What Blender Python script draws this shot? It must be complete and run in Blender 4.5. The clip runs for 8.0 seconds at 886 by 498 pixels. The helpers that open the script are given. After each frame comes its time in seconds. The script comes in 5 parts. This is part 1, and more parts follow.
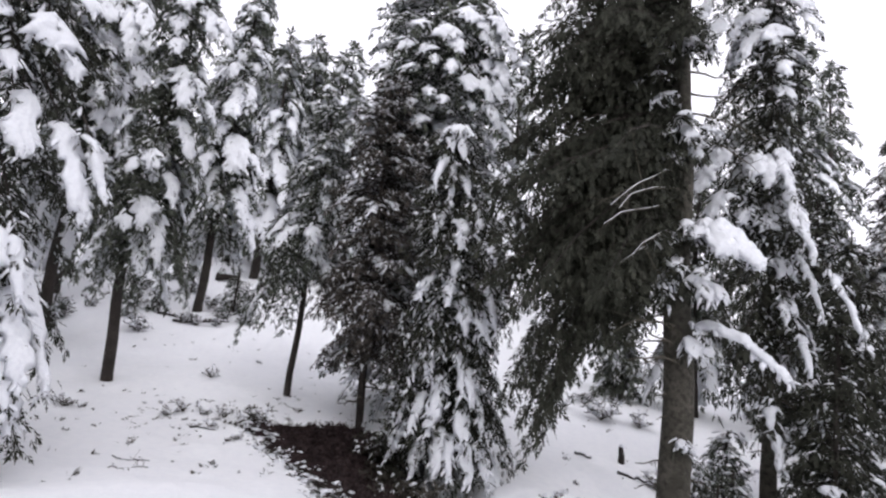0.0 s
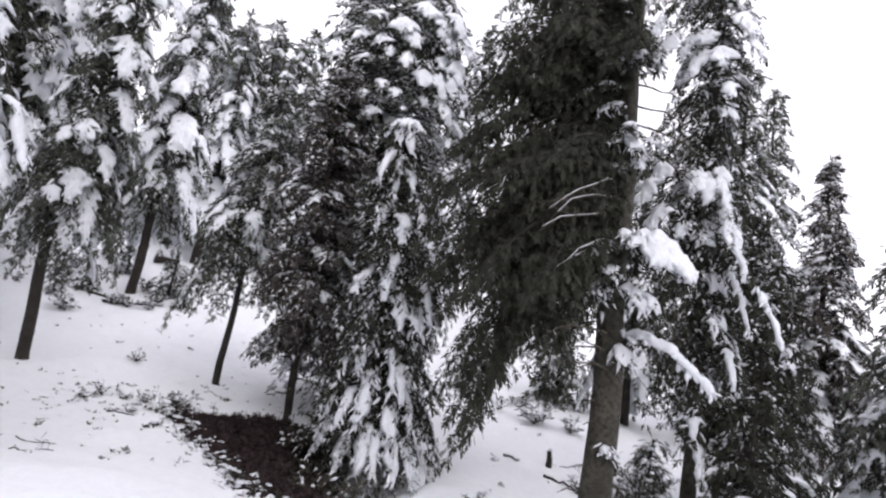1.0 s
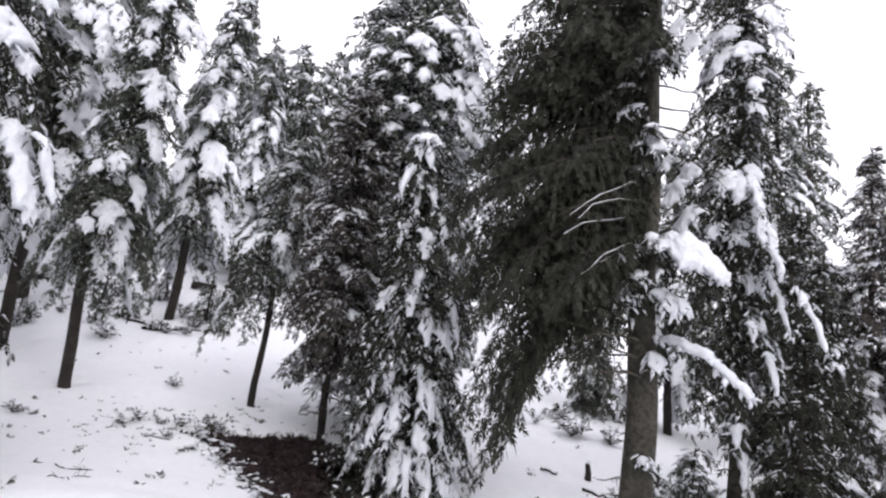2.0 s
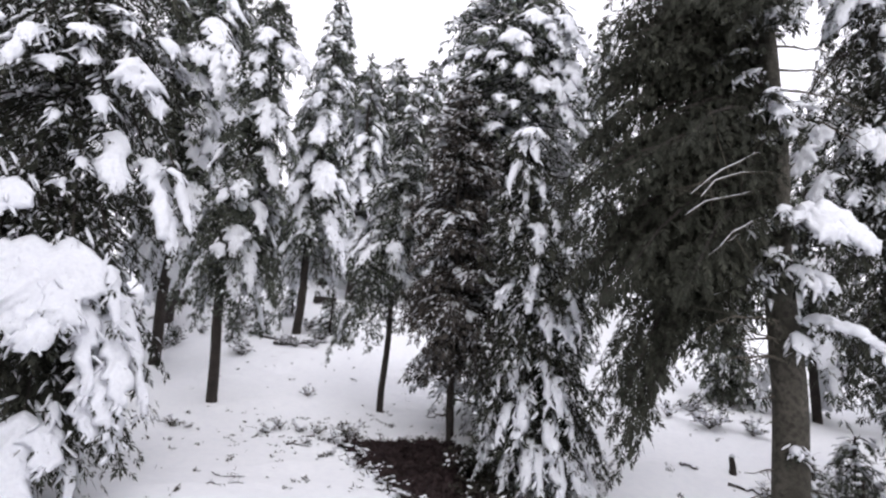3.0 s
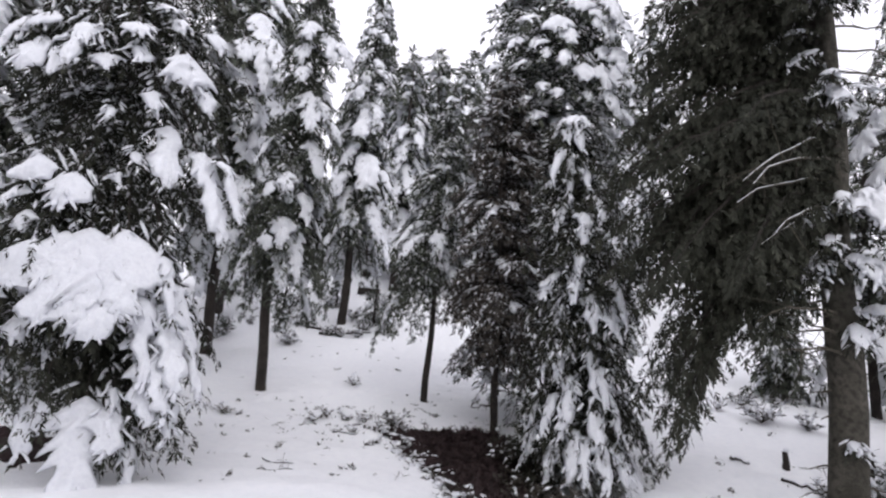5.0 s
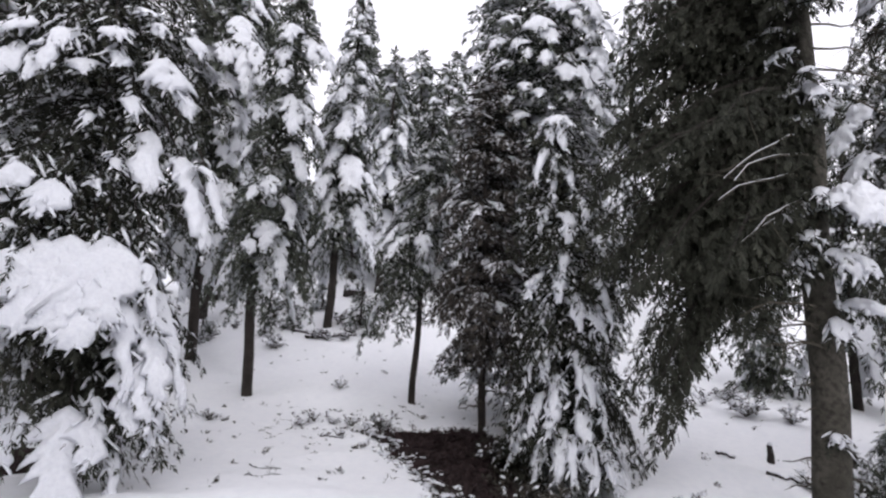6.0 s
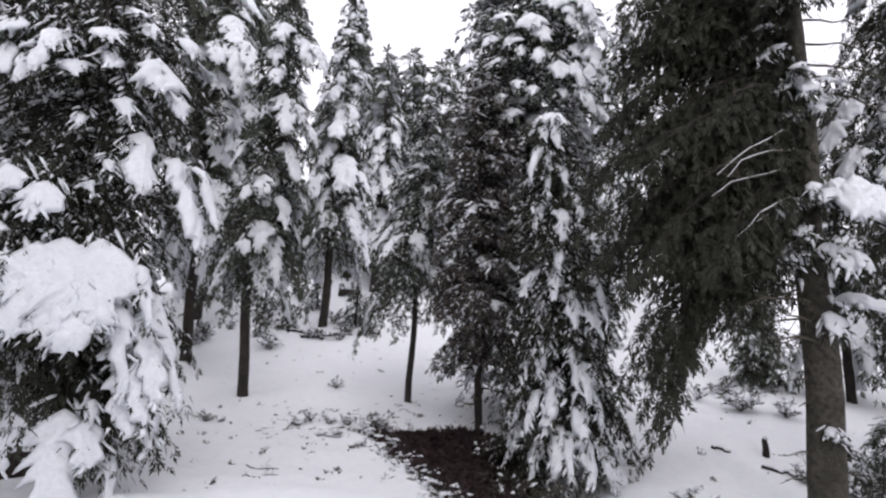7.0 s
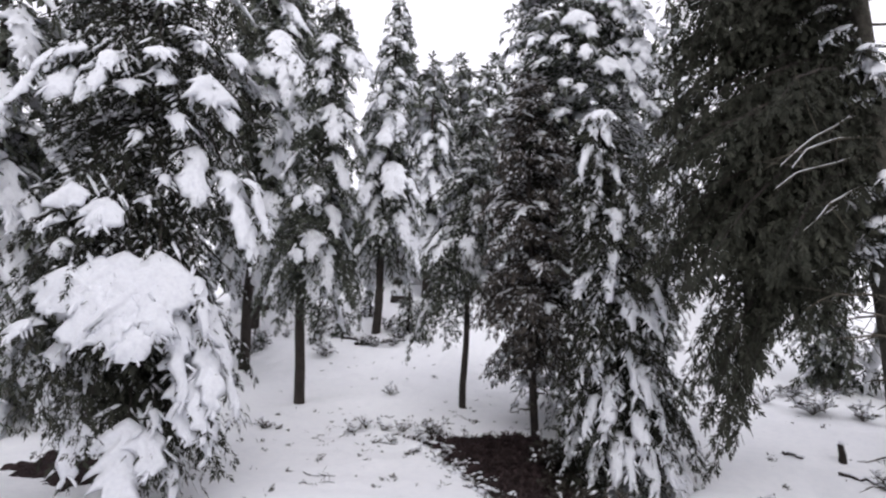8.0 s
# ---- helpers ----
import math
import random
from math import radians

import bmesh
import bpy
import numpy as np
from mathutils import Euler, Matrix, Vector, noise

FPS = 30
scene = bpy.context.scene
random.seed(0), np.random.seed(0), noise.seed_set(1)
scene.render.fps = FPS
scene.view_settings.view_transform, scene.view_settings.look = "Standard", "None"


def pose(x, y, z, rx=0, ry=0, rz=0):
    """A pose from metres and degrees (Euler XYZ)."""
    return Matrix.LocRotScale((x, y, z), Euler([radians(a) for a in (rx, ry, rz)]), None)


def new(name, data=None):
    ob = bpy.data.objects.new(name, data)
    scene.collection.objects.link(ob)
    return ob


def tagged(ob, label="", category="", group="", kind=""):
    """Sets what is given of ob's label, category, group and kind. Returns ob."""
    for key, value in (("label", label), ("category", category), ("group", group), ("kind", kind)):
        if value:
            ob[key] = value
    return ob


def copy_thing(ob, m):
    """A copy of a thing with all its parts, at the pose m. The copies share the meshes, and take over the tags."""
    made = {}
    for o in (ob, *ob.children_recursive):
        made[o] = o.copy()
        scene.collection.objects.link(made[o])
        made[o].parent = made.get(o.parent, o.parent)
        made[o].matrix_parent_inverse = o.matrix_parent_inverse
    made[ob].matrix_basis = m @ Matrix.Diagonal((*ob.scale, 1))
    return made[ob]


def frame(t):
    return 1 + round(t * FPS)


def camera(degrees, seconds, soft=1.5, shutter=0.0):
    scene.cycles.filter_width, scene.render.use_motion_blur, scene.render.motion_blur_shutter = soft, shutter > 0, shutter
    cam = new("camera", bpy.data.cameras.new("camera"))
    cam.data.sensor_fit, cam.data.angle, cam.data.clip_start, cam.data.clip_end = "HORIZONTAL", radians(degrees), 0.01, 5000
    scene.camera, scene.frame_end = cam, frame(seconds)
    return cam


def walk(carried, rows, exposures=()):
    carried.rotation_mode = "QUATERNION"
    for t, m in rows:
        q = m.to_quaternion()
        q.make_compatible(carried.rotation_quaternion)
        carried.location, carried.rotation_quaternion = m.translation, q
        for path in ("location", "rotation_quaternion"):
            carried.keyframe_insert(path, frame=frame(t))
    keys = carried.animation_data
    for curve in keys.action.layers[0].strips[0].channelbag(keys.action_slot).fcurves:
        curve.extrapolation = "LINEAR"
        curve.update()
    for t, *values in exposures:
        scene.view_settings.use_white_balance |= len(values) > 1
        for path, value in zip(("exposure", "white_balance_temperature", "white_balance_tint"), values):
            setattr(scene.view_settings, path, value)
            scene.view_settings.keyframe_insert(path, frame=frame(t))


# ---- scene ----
# ---- camera and walk ----
cam = camera(70.0, 8.0, soft=2.3)
walk(cam, [
    (0.0, pose(-0.290, -0.117, 1.703, 99.23, -5.45, -11.77)),
    (0.5, pose(-0.172, -0.107, 1.737, 96.99, -2.00, -12.62)),
    (1.0, pose(-0.081, -0.062, 1.672, 99.84, -8.43, -16.61)),
    (1.2, pose(-0.015, -0.074, 1.686, 101.00, -6.23, -16.14)),
    (2.3, pose(0.098, -0.024, 1.690, 100.41, -5.50, -11.11)),
    (2.5, pose(0.073, -0.011, 1.667, 100.23, -3.65, -9.07)),
    (3.0, pose(0.016, 0.003, 1.646, 99.93, -3.19, -2.56)),
    (3.5, pose(0.005, 0.001, 1.645, 99.62, -3.84, 0.78)),
    (4.0, pose(-0.001, -0.000, 1.654, 99.16, -4.14, 1.12)),
    (5.5, pose(-0.004, 0.004, 1.626, 98.94, -2.91, 0.92)),
    (6.0, pose(0.002, 0.004, 1.643, 99.05, -2.37, 0.09)),
    (6.5, pose(0.000, 0.000, 1.650, 99.01, -1.98, -0.31)),
    (7.0, pose(-0.009, -0.001, 1.654, 98.86, -1.73, -0.32)),
    (7.5, pose(-0.015, 0.005, 1.657, 98.73, -1.33, 0.44)),
    (8.0, pose(0.002, 0.093, 1.656, 99.21, -0.85, 4.48)),
], exposures=[(0.0, 0.20), (1.0, 0.32), (2.5, 0.39), (3.2, 0.31), (4.0, 0.21), (5.5, 0.11), (7.0, 0.08), (8.0, 0.13)])

# ---- world and light: thick overcast ----
SUN_ELEVATION, SUN_AZIMUTH = radians(38), radians(200)
world = bpy.data.worlds.new("overcast_sky")
scene.world = world
world.use_nodes = True
wn, wl = world.node_tree.nodes, world.node_tree.links
background = wn["Background"]
sky = wn.new("ShaderNodeTexSky")
sky.sky_type, sky.sun_disc = "NISHITA", False
sky.sun_elevation, sky.sun_rotation = SUN_ELEVATION, SUN_AZIMUTH
sky.dust_density, sky.air_density = 6.0, 1.0
grey = wn.new("ShaderNodeHueSaturation")
grey.inputs["Saturation"].default_value = 0.10
cloud = wn.new("ShaderNodeMixRGB")
cloud.inputs["Fac"].default_value = 0.82
cloud.inputs["Color2"].default_value = (10.8, 10.6, 11.7, 1)
wl.new(sky.outputs["Color"], grey.inputs["Color"])
wl.new(grey.outputs["Color"], cloud.inputs["Color1"])
wl.new(cloud.outputs["Color"], background.inputs["Color"])
background.inputs["Strength"].default_value = 0.128
sun_data = bpy.data.lights.new("sun", "SUN")
sun_data.energy, sun_data.angle, sun_data.color = 0.6, radians(40), (1.0, 0.97, 0.94)
sun = new("sun", sun_data)
sun.matrix_world = pose(0, 0, 60, 90 - 38, 0, 20)

# ---- materials ----


def material(name, colours, scale, detail_scale, rough=0.7, bump=0.3, bump_scale=60.0, island=0.0, distance=0.01, gloss=0.25):
    """A surface mixed from three colours by noise at two scales, with fine relief."""
    m = bpy.data.materials.new(name)
    m.use_nodes = True
    n, l = m.node_tree.nodes, m.node_tree.links
    b = n["Principled BSDF"]
    b.inputs["Roughness"].default_value = rough
    b.inputs["Specular IOR Level"].default_value = gloss
    co = n.new("ShaderNodeTexCoord")
    big, small, rel = (n.new("ShaderNodeTexNoise") for _ in range(3))
    for tex, s in ((big, scale), (small, detail_scale), (rel, bump_scale)):
        tex.inputs["Scale"].default_value = s
        tex.inputs["Detail"].default_value = 5
        l.new(co.outputs["Object"], tex.inputs["Vector"])
    ramp = n.new("ShaderNodeValToRGB")
    ramp.color_ramp.elements[0].position, ramp.color_ramp.elements[1].position = 0.32, 0.68
    ramp.color_ramp.elements[0].color = (*colours[0], 1)
    ramp.color_ramp.elements[1].color = (*colours[1], 1)
    fine = n.new("ShaderNodeValToRGB")
    fine.color_ramp.elements[0].position, fine.color_ramp.elements[1].position = 0.42, 0.72
    mix = n.new("ShaderNodeMixRGB")
    mix.inputs["Color2"].default_value = (*colours[2], 1)
    l.new(big.outputs["Fac"], ramp.inputs["Fac"])
    l.new(small.outputs["Fac"], fine.inputs["Fac"])
    l.new(fine.outputs["Color"], mix.inputs["Fac"])
    l.new(ramp.outputs["Color"], mix.inputs["Color1"])
    out = mix.outputs["Color"]
    if island:
        geo = n.new("ShaderNodeNewGeometry")
        hsv = n.new("ShaderNodeHueSaturation")
        rng = n.new("ShaderNodeMapRange")
        rng.inputs["To Min"].default_value, rng.inputs["To Max"].default_value = 1 - island, 1 + island
        l.new(geo.outputs["Random Per Island"], rng.inputs["Value"])
        l.new(rng.outputs["Result"], hsv.inputs["Value"])
        l.new(out, hsv.inputs["Color"])
        out = hsv.outputs["Color"]
    l.new(out, b.inputs["Base Color"])
    bp = n.new("ShaderNodeBump")
    bp.inputs["Strength"].default_value, bp.inputs["Distance"].default_value = bump, distance
    l.new(rel.outputs["Fac"], bp.inputs["Height"])
    l.new(bp.outputs["Normal"], b.inputs["Normal"])
    return m


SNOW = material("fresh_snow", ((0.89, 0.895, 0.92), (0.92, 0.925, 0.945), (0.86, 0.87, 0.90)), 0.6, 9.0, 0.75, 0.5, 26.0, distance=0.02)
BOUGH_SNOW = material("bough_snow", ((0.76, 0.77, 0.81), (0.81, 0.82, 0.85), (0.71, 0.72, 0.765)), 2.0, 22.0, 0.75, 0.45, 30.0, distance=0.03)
NEEDLES = material("fir_needles", ((0.048, 0.058, 0.046), (0.074, 0.083, 0.063), (0.096, 0.099, 0.076)), 1.1, 14.0, 0.6, 0.0, island=0.45)
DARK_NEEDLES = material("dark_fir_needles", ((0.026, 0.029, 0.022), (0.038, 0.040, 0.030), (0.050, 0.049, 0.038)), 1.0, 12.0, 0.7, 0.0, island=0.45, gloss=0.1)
BROWN_NEEDLES = material("brownish_needles", ((0.046, 0.042, 0.038), (0.060, 0.051, 0.045), (0.078, 0.066, 0.055)), 1.0, 12.0, 0.65, 0.0, island=0.4)
BARK = material("mossy_bark", ((0.048, 0.045, 0.035), (0.105, 0.096, 0.080), (0.028, 0.026, 0.020)), 3.6, 14.0, 0.9, 1.0, 38.0, distance=0.03)
DARK_BARK = material("dark_bark", ((0.030, 0.025, 0.023), (0.062, 0.050, 0.044), (0.020, 0.018, 0.016)), 4.0, 30.0, 0.9, 0.9, 40.0, distance=0.02)
TWIG = material("bare_twig", ((0.05, 0.042, 0.034), (0.10, 0.085, 0.065), (0.07, 0.065, 0.05)), 4.0, 30.0, 0.85, 0.2, 60.0, island=0.3)
SOIL = material("bare_soil", ((0.030, 0.018, 0.018), (0.046, 0.026, 0.027), (0.018, 0.012, 0.013)), 3.0, 25.0, 0.95, 1.0, 30.0, distance=0.05)
LITTER = material("red_brown_litter", ((0.031, 0.020, 0.020), (0.048, 0.030, 0.030), (0.022, 0.016, 0.016)), 5.0, 30.0, 0.9, 0.2, 60.0, island=0.5)
LEAF = material("evergreen_leaf", ((0.035, 0.035, 0.028), (0.06, 0.055, 0.042), (0.045, 0.032, 0.028)), 6.0, 40.0, 0.6, 0.0, island=0.4)

# ---- mesh helpers ----
UP = np.array([0.0, 0.0, 1.0])


def unit(v):
    return v / np.maximum(np.linalg.norm(v, axis=-1, keepdims=True), 1e-9)


def mesh_of(name, chunks, smooth=False):
    """One mesh from chunks of (vertices, triangles, material slot)."""
    verts, tris, slots, base = [], [], [], 0
    for v, t, s in chunks:
        if len(v) == 0:
            continue
        verts.append(v)
        tris.append(t + base)
        slots.append(np.full(len(t), s))
        base += len(v)
    me = bpy.data.meshes.new(name)
    if not verts:
        return me
    v, t, s = np.concatenate(verts), np.concatenate(tris), np.concatenate(slots)
    me.vertices.add(len(v))
    me.vertices.foreach_set("co", v.astype(np.float32).ravel())
    me.loops.add(3 * len(t))
    me.loops.foreach_set("vertex_index", t.astype(np.int32).ravel())
    me.polygons.add(len(t))
    me.polygons.foreach_set("loop_start", np.arange(0, 3 * len(t), 3, dtype=np.int32))
    me.polygons.foreach_set("material_index", s.astype(np.int32))
    me.polygons.foreach_set("use_smooth", np.full(len(t), smooth))
    me.update(calc_edges=True)
    return me


def part(name, me, mats, parent=None, label="", kind=""):
    """One mesh as one object, under its thing."""
    ob = new(name, me)
    for m in mats:
        me.materials.append(m)
    if parent is not None:
        ob.parent = parent
    return tagged(ob, label, kind=kind)


def stamp(tv, tf, o, x, y, z):
    """Copies of a small template at o, with its axes along x, y, z."""
    if len(o) == 0:
        return np.zeros((0, 3)), np.zeros((0, 3), int)
    v = o[:, None] + tv[None, :, 0:1] * x[:, None] + tv[None, :, 1:2] * y[:, None] + tv[None, :, 2:3] * z[:, None]
    f = tf[None] + (np.arange(len(o)) * len(tv))[:, None, None]
    return v.reshape(-1, 3), f.reshape(-1, 3)


def tube(points, radii, sides=6, rough=0.0, rng=None):
    """A closed, tapered tube along points."""
    p, n = np.asarray(points, float), len(points)
    t = unit(np.gradient(p, axis=0))
    ref = np.where(np.abs(t[:, 2:3]) > 0.9, np.array([[1.0, 0, 0]]), UP[None])
    a = unit(np.cross(t, ref))
    b = np.cross(t, a)
    ang = np.linspace(0, 2 * np.pi, sides, endpoint=False)
    r = np.repeat(np.asarray(radii, float)[:, None], sides, 1)
    if rough and rng is not None:
        r = r * (1 + rough * rng.standard_normal((n, sides)))
    v = p[:, None] + r[..., None] * (np.cos(ang)[None, :, None] * a[:, None] + np.sin(ang)[None, :, None] * b[:, None])
    i, j = np.meshgrid(np.arange(n - 1), np.arange(sides), indexing="ij")
    k = (j + 1) % sides
    q = np.stack([i * sides + j, i * sides + k, (i + 1) * sides + k, (i + 1) * sides + j], -1).reshape(-1, 4)
    v = np.concatenate([v.reshape(-1, 3), p[:1], p[-1:]])
    js = np.arange(sides)
    cap0 = np.stack([np.full(sides, n * sides), (js + 1) % sides, js], 1)
    cap1 = np.stack([np.full(sides, n * sides + 1), (n - 1) * sides + js, (n - 1) * sides + (js + 1) % sides], 1)
    return v, np.concatenate([q[:, [0, 1, 2]], q[:, [0, 2, 3]], cap0, cap1])


def spray_template(fingers):
    """A flat fir branchlet, one long, pointing along x: narrow fingers that fork off a stem and droop at their tips."""
    v, f = [], []
    for x0, turn, length, wide in fingers:
        c, s = math.cos(turn), math.sin(turn)
        i = len(v)
        for along, across in ((0.0, 0.0), (0.66, -wide), (1.0, 0.0), (0.7, wide)):
            x, y = x0 + length * (along * c - across * s), length * (along * s + across * c)
            v.append((x, y, 0.02 - 0.10 * x * x - 0.10 * y * y))
        f += [(i, i + 1, i + 2), (i, i + 2, i + 3)]
    return np.array(v, float), np.array(f)


def lump_template(seed, sub):
    """A snow clump: a domed, lumpy pad with a hollow underside, about one across."""
    bm = bmesh.new()
    bmesh.ops.create_icosphere(bm, subdivisions=sub, radius=1.0)
    off = Vector((seed * 7.3, seed * 3.1, seed))
    for w in bm.verts:
        w.co *= 1 + 0.42 * noise.noise(w.co * 1.3 + off) + 0.22 * noise.noise(w.co * 3.1 + off)
        if w.co.z < 0:
            w.co.z *= 0.4
    v = np.array([w.co[:] for w in bm.verts])
    f = np.array([[w.index for w in p.verts] for p in bm.faces])
    bm.free()
    return v, f


def splat_template(seed, segs):
    """A soft pad of snow: a rounded dome with a lobed rim that droops over the twigs."""
    r = np.random.default_rng(seed)
    a = np.linspace(0, 2 * np.pi, segs, endpoint=False) + r.uniform(-0.2, 0.2, segs)
    lobes = r.uniform(0.84, 1.14, segs)
    top = np.stack([np.cos(a) * lobes * 0.68, np.sin(a) * lobes * 0.68, r.uniform(0.62, 0.95, segs)], 1)
    rim = np.stack([np.cos(a) * lobes, np.sin(a) * lobes, r.uniform(-0.25, 0.1, segs)], 1)
    v = np.concatenate([top, rim, [[r.uniform(-0.15, 0.15), r.uniform(-0.15, 0.15), 1.05], [0, 0, -0.2]]])
    f = []
    for k in range(segs):
        n = (k + 1) % segs
        f += [(k, n, 2 * segs), (k, segs + k, segs + n), (k, segs + n, n), (segs + n, segs + k, 2 * segs + 1)]
    return v, np.array(f)


def speck_template(seed):
    """A crumb of snow: an uneven three-sided cap, longer than wide."""
    r = np.random.default_rng(seed)
    v = np.array([(1.1, 0.2, -0.2), (-0.7, 0.9, -0.2), (-0.7, -0.9, -0.2), (0.0, 0.0, 1.0)]) * r.uniform(0.75, 1.3, (4, 1)) + r.normal(0, 0.12, (4, 3))
    return v, np.array([(0, 1, 3), (1, 2, 3), (2, 0, 3), (1, 0, 2)])


SPRAY = spray_template(((0.0, 0.0, 1.1, 0.12), (0.1, 0.7, 0.64, 0.14), (0.18, -0.66, 0.62, 0.14)))
FINE_SPRAY = spray_template(((0.0, 0.0, 1.12, 0.095), (0.05, 0.75, 0.58, 0.12), (0.14, -0.7, 0.58, 0.12), (0.4, 0.6, 0.48, 0.11), (0.48, -0.56, 0.46, 0.11)))
LUMPS = [lump_template(s, 1) for s in range(4)]
PADS = [splat_template(s + 40, 6) for s in range(6)]
SPECKS = [speck_template(s) for s in range(4)]
FINE_LUMPS = [splat_template(s + 60, 10) for s in range(6)]


def clumps(rng, templates, lumps):
    """Stamps (place, x, y, z) rows of snow clumps, each with a random shape."""
    if not lumps:
        return []
    c, x, y, z = (np.concatenate(q) for q in zip(*lumps))
    pick = rng.integers(0, len(templates), len(c))
    return [stamp(*tpl, c[pick == g], x[pick == g], y[pick == g], z[pick == g]) for g, tpl in enumerate(templates)]


def soften(a, k):
    """Running mean of width k along both axes."""
    for ax in (0, 1):
        if a.shape[ax] > k:
            a = np.apply_along_axis(lambda q: np.convolve(np.pad(q, k // 2, mode="edge"), np.ones(k) / k, "valid")[:len(q)], ax, a)
    return a / max(1e-6, a.std())


def tongue(rng, p, t, s, nn, half, hang, thick, step):
    """A smooth sheet of snow bent over a bough, with fingers that run out along the side twigs."""
    p = np.concatenate([p, p[-1:] + t[-1:] * 0.5])
    s, nn, half = (np.concatenate([q, q[-1:]]) for q in (s, nn, half))
    arc = np.concatenate([[0], np.cumsum(np.linalg.norm(np.diff(p, axis=0), axis=1))])
    end = arc[-2]
    nu = max(6, int(end / step))
    w = np.linspace(0, end, nu)
    S = np.stack([np.interp(w, arc, s[:, k]) for k in range(3)], 1)
    half = np.interp(w, arc, half)
    nv = min(15, max(5, 2 * int(half.max() / step) + 1))
    v = np.linspace(-1, 1, nv)[None]
    knots = max(3, int(end / 0.08))
    left, right = (np.interp(w / end, np.linspace(0, 1, knots), rng.uniform(0.45, 1.25, knots))[:, None] for _ in range(2))
    e = half[:, None] * v * np.where(v < 0, left, right)
    along = w[:, None] + 0.6 * np.abs(e)
    P, N = (np.stack([np.interp(along, arc, q[:, k]) for k in range(3)], -1) for q in (p, nn))
    n1 = soften(rng.normal(0, 1, (nu, nv)), 5) + 0.6 * soften(rng.normal(0, 1, (nu, nv)), 3)
    ends = np.sqrt(np.minimum(1, np.minimum(np.arange(nu), np.arange(nu)[::-1]) / 2.5))[:, None]
    d = thick * np.sqrt(np.clip(1 - np.abs(v) ** 2.4, 0, 1)) * ends * np.clip(1 + 0.26 * n1, 0.4, 1.6) - 0.012
    pos = P + S[:, None] * e[..., None] - UP * (1.1 * hang * e ** 2)[..., None] + N * d[..., None]
    low = P[:, nv // 2] - N[:, nv // 2] * 0.03
    g = np.arange(nu * nv).reshape(nu, nv)
    quads = np.stack([g[:-1, :-1], g[1:, :-1], g[1:, 1:], g[:-1, 1:]], -1).reshape(-1, 4)
    b = nu * nv + np.arange(nu)
    under = np.concatenate([np.stack([b[:-1], b[1:], g[1:, 0], g[:-1, 0]], -1), np.stack([g[:-1, -1], g[1:, -1], b[1:], b[:-1]], -1)])
    q = np.concatenate([quads, under])
    return np.concatenate([pos.reshape(-1, 3), low]), np.concatenate([q[:, [0, 1, 2]], q[:, [0, 2, 3]]])


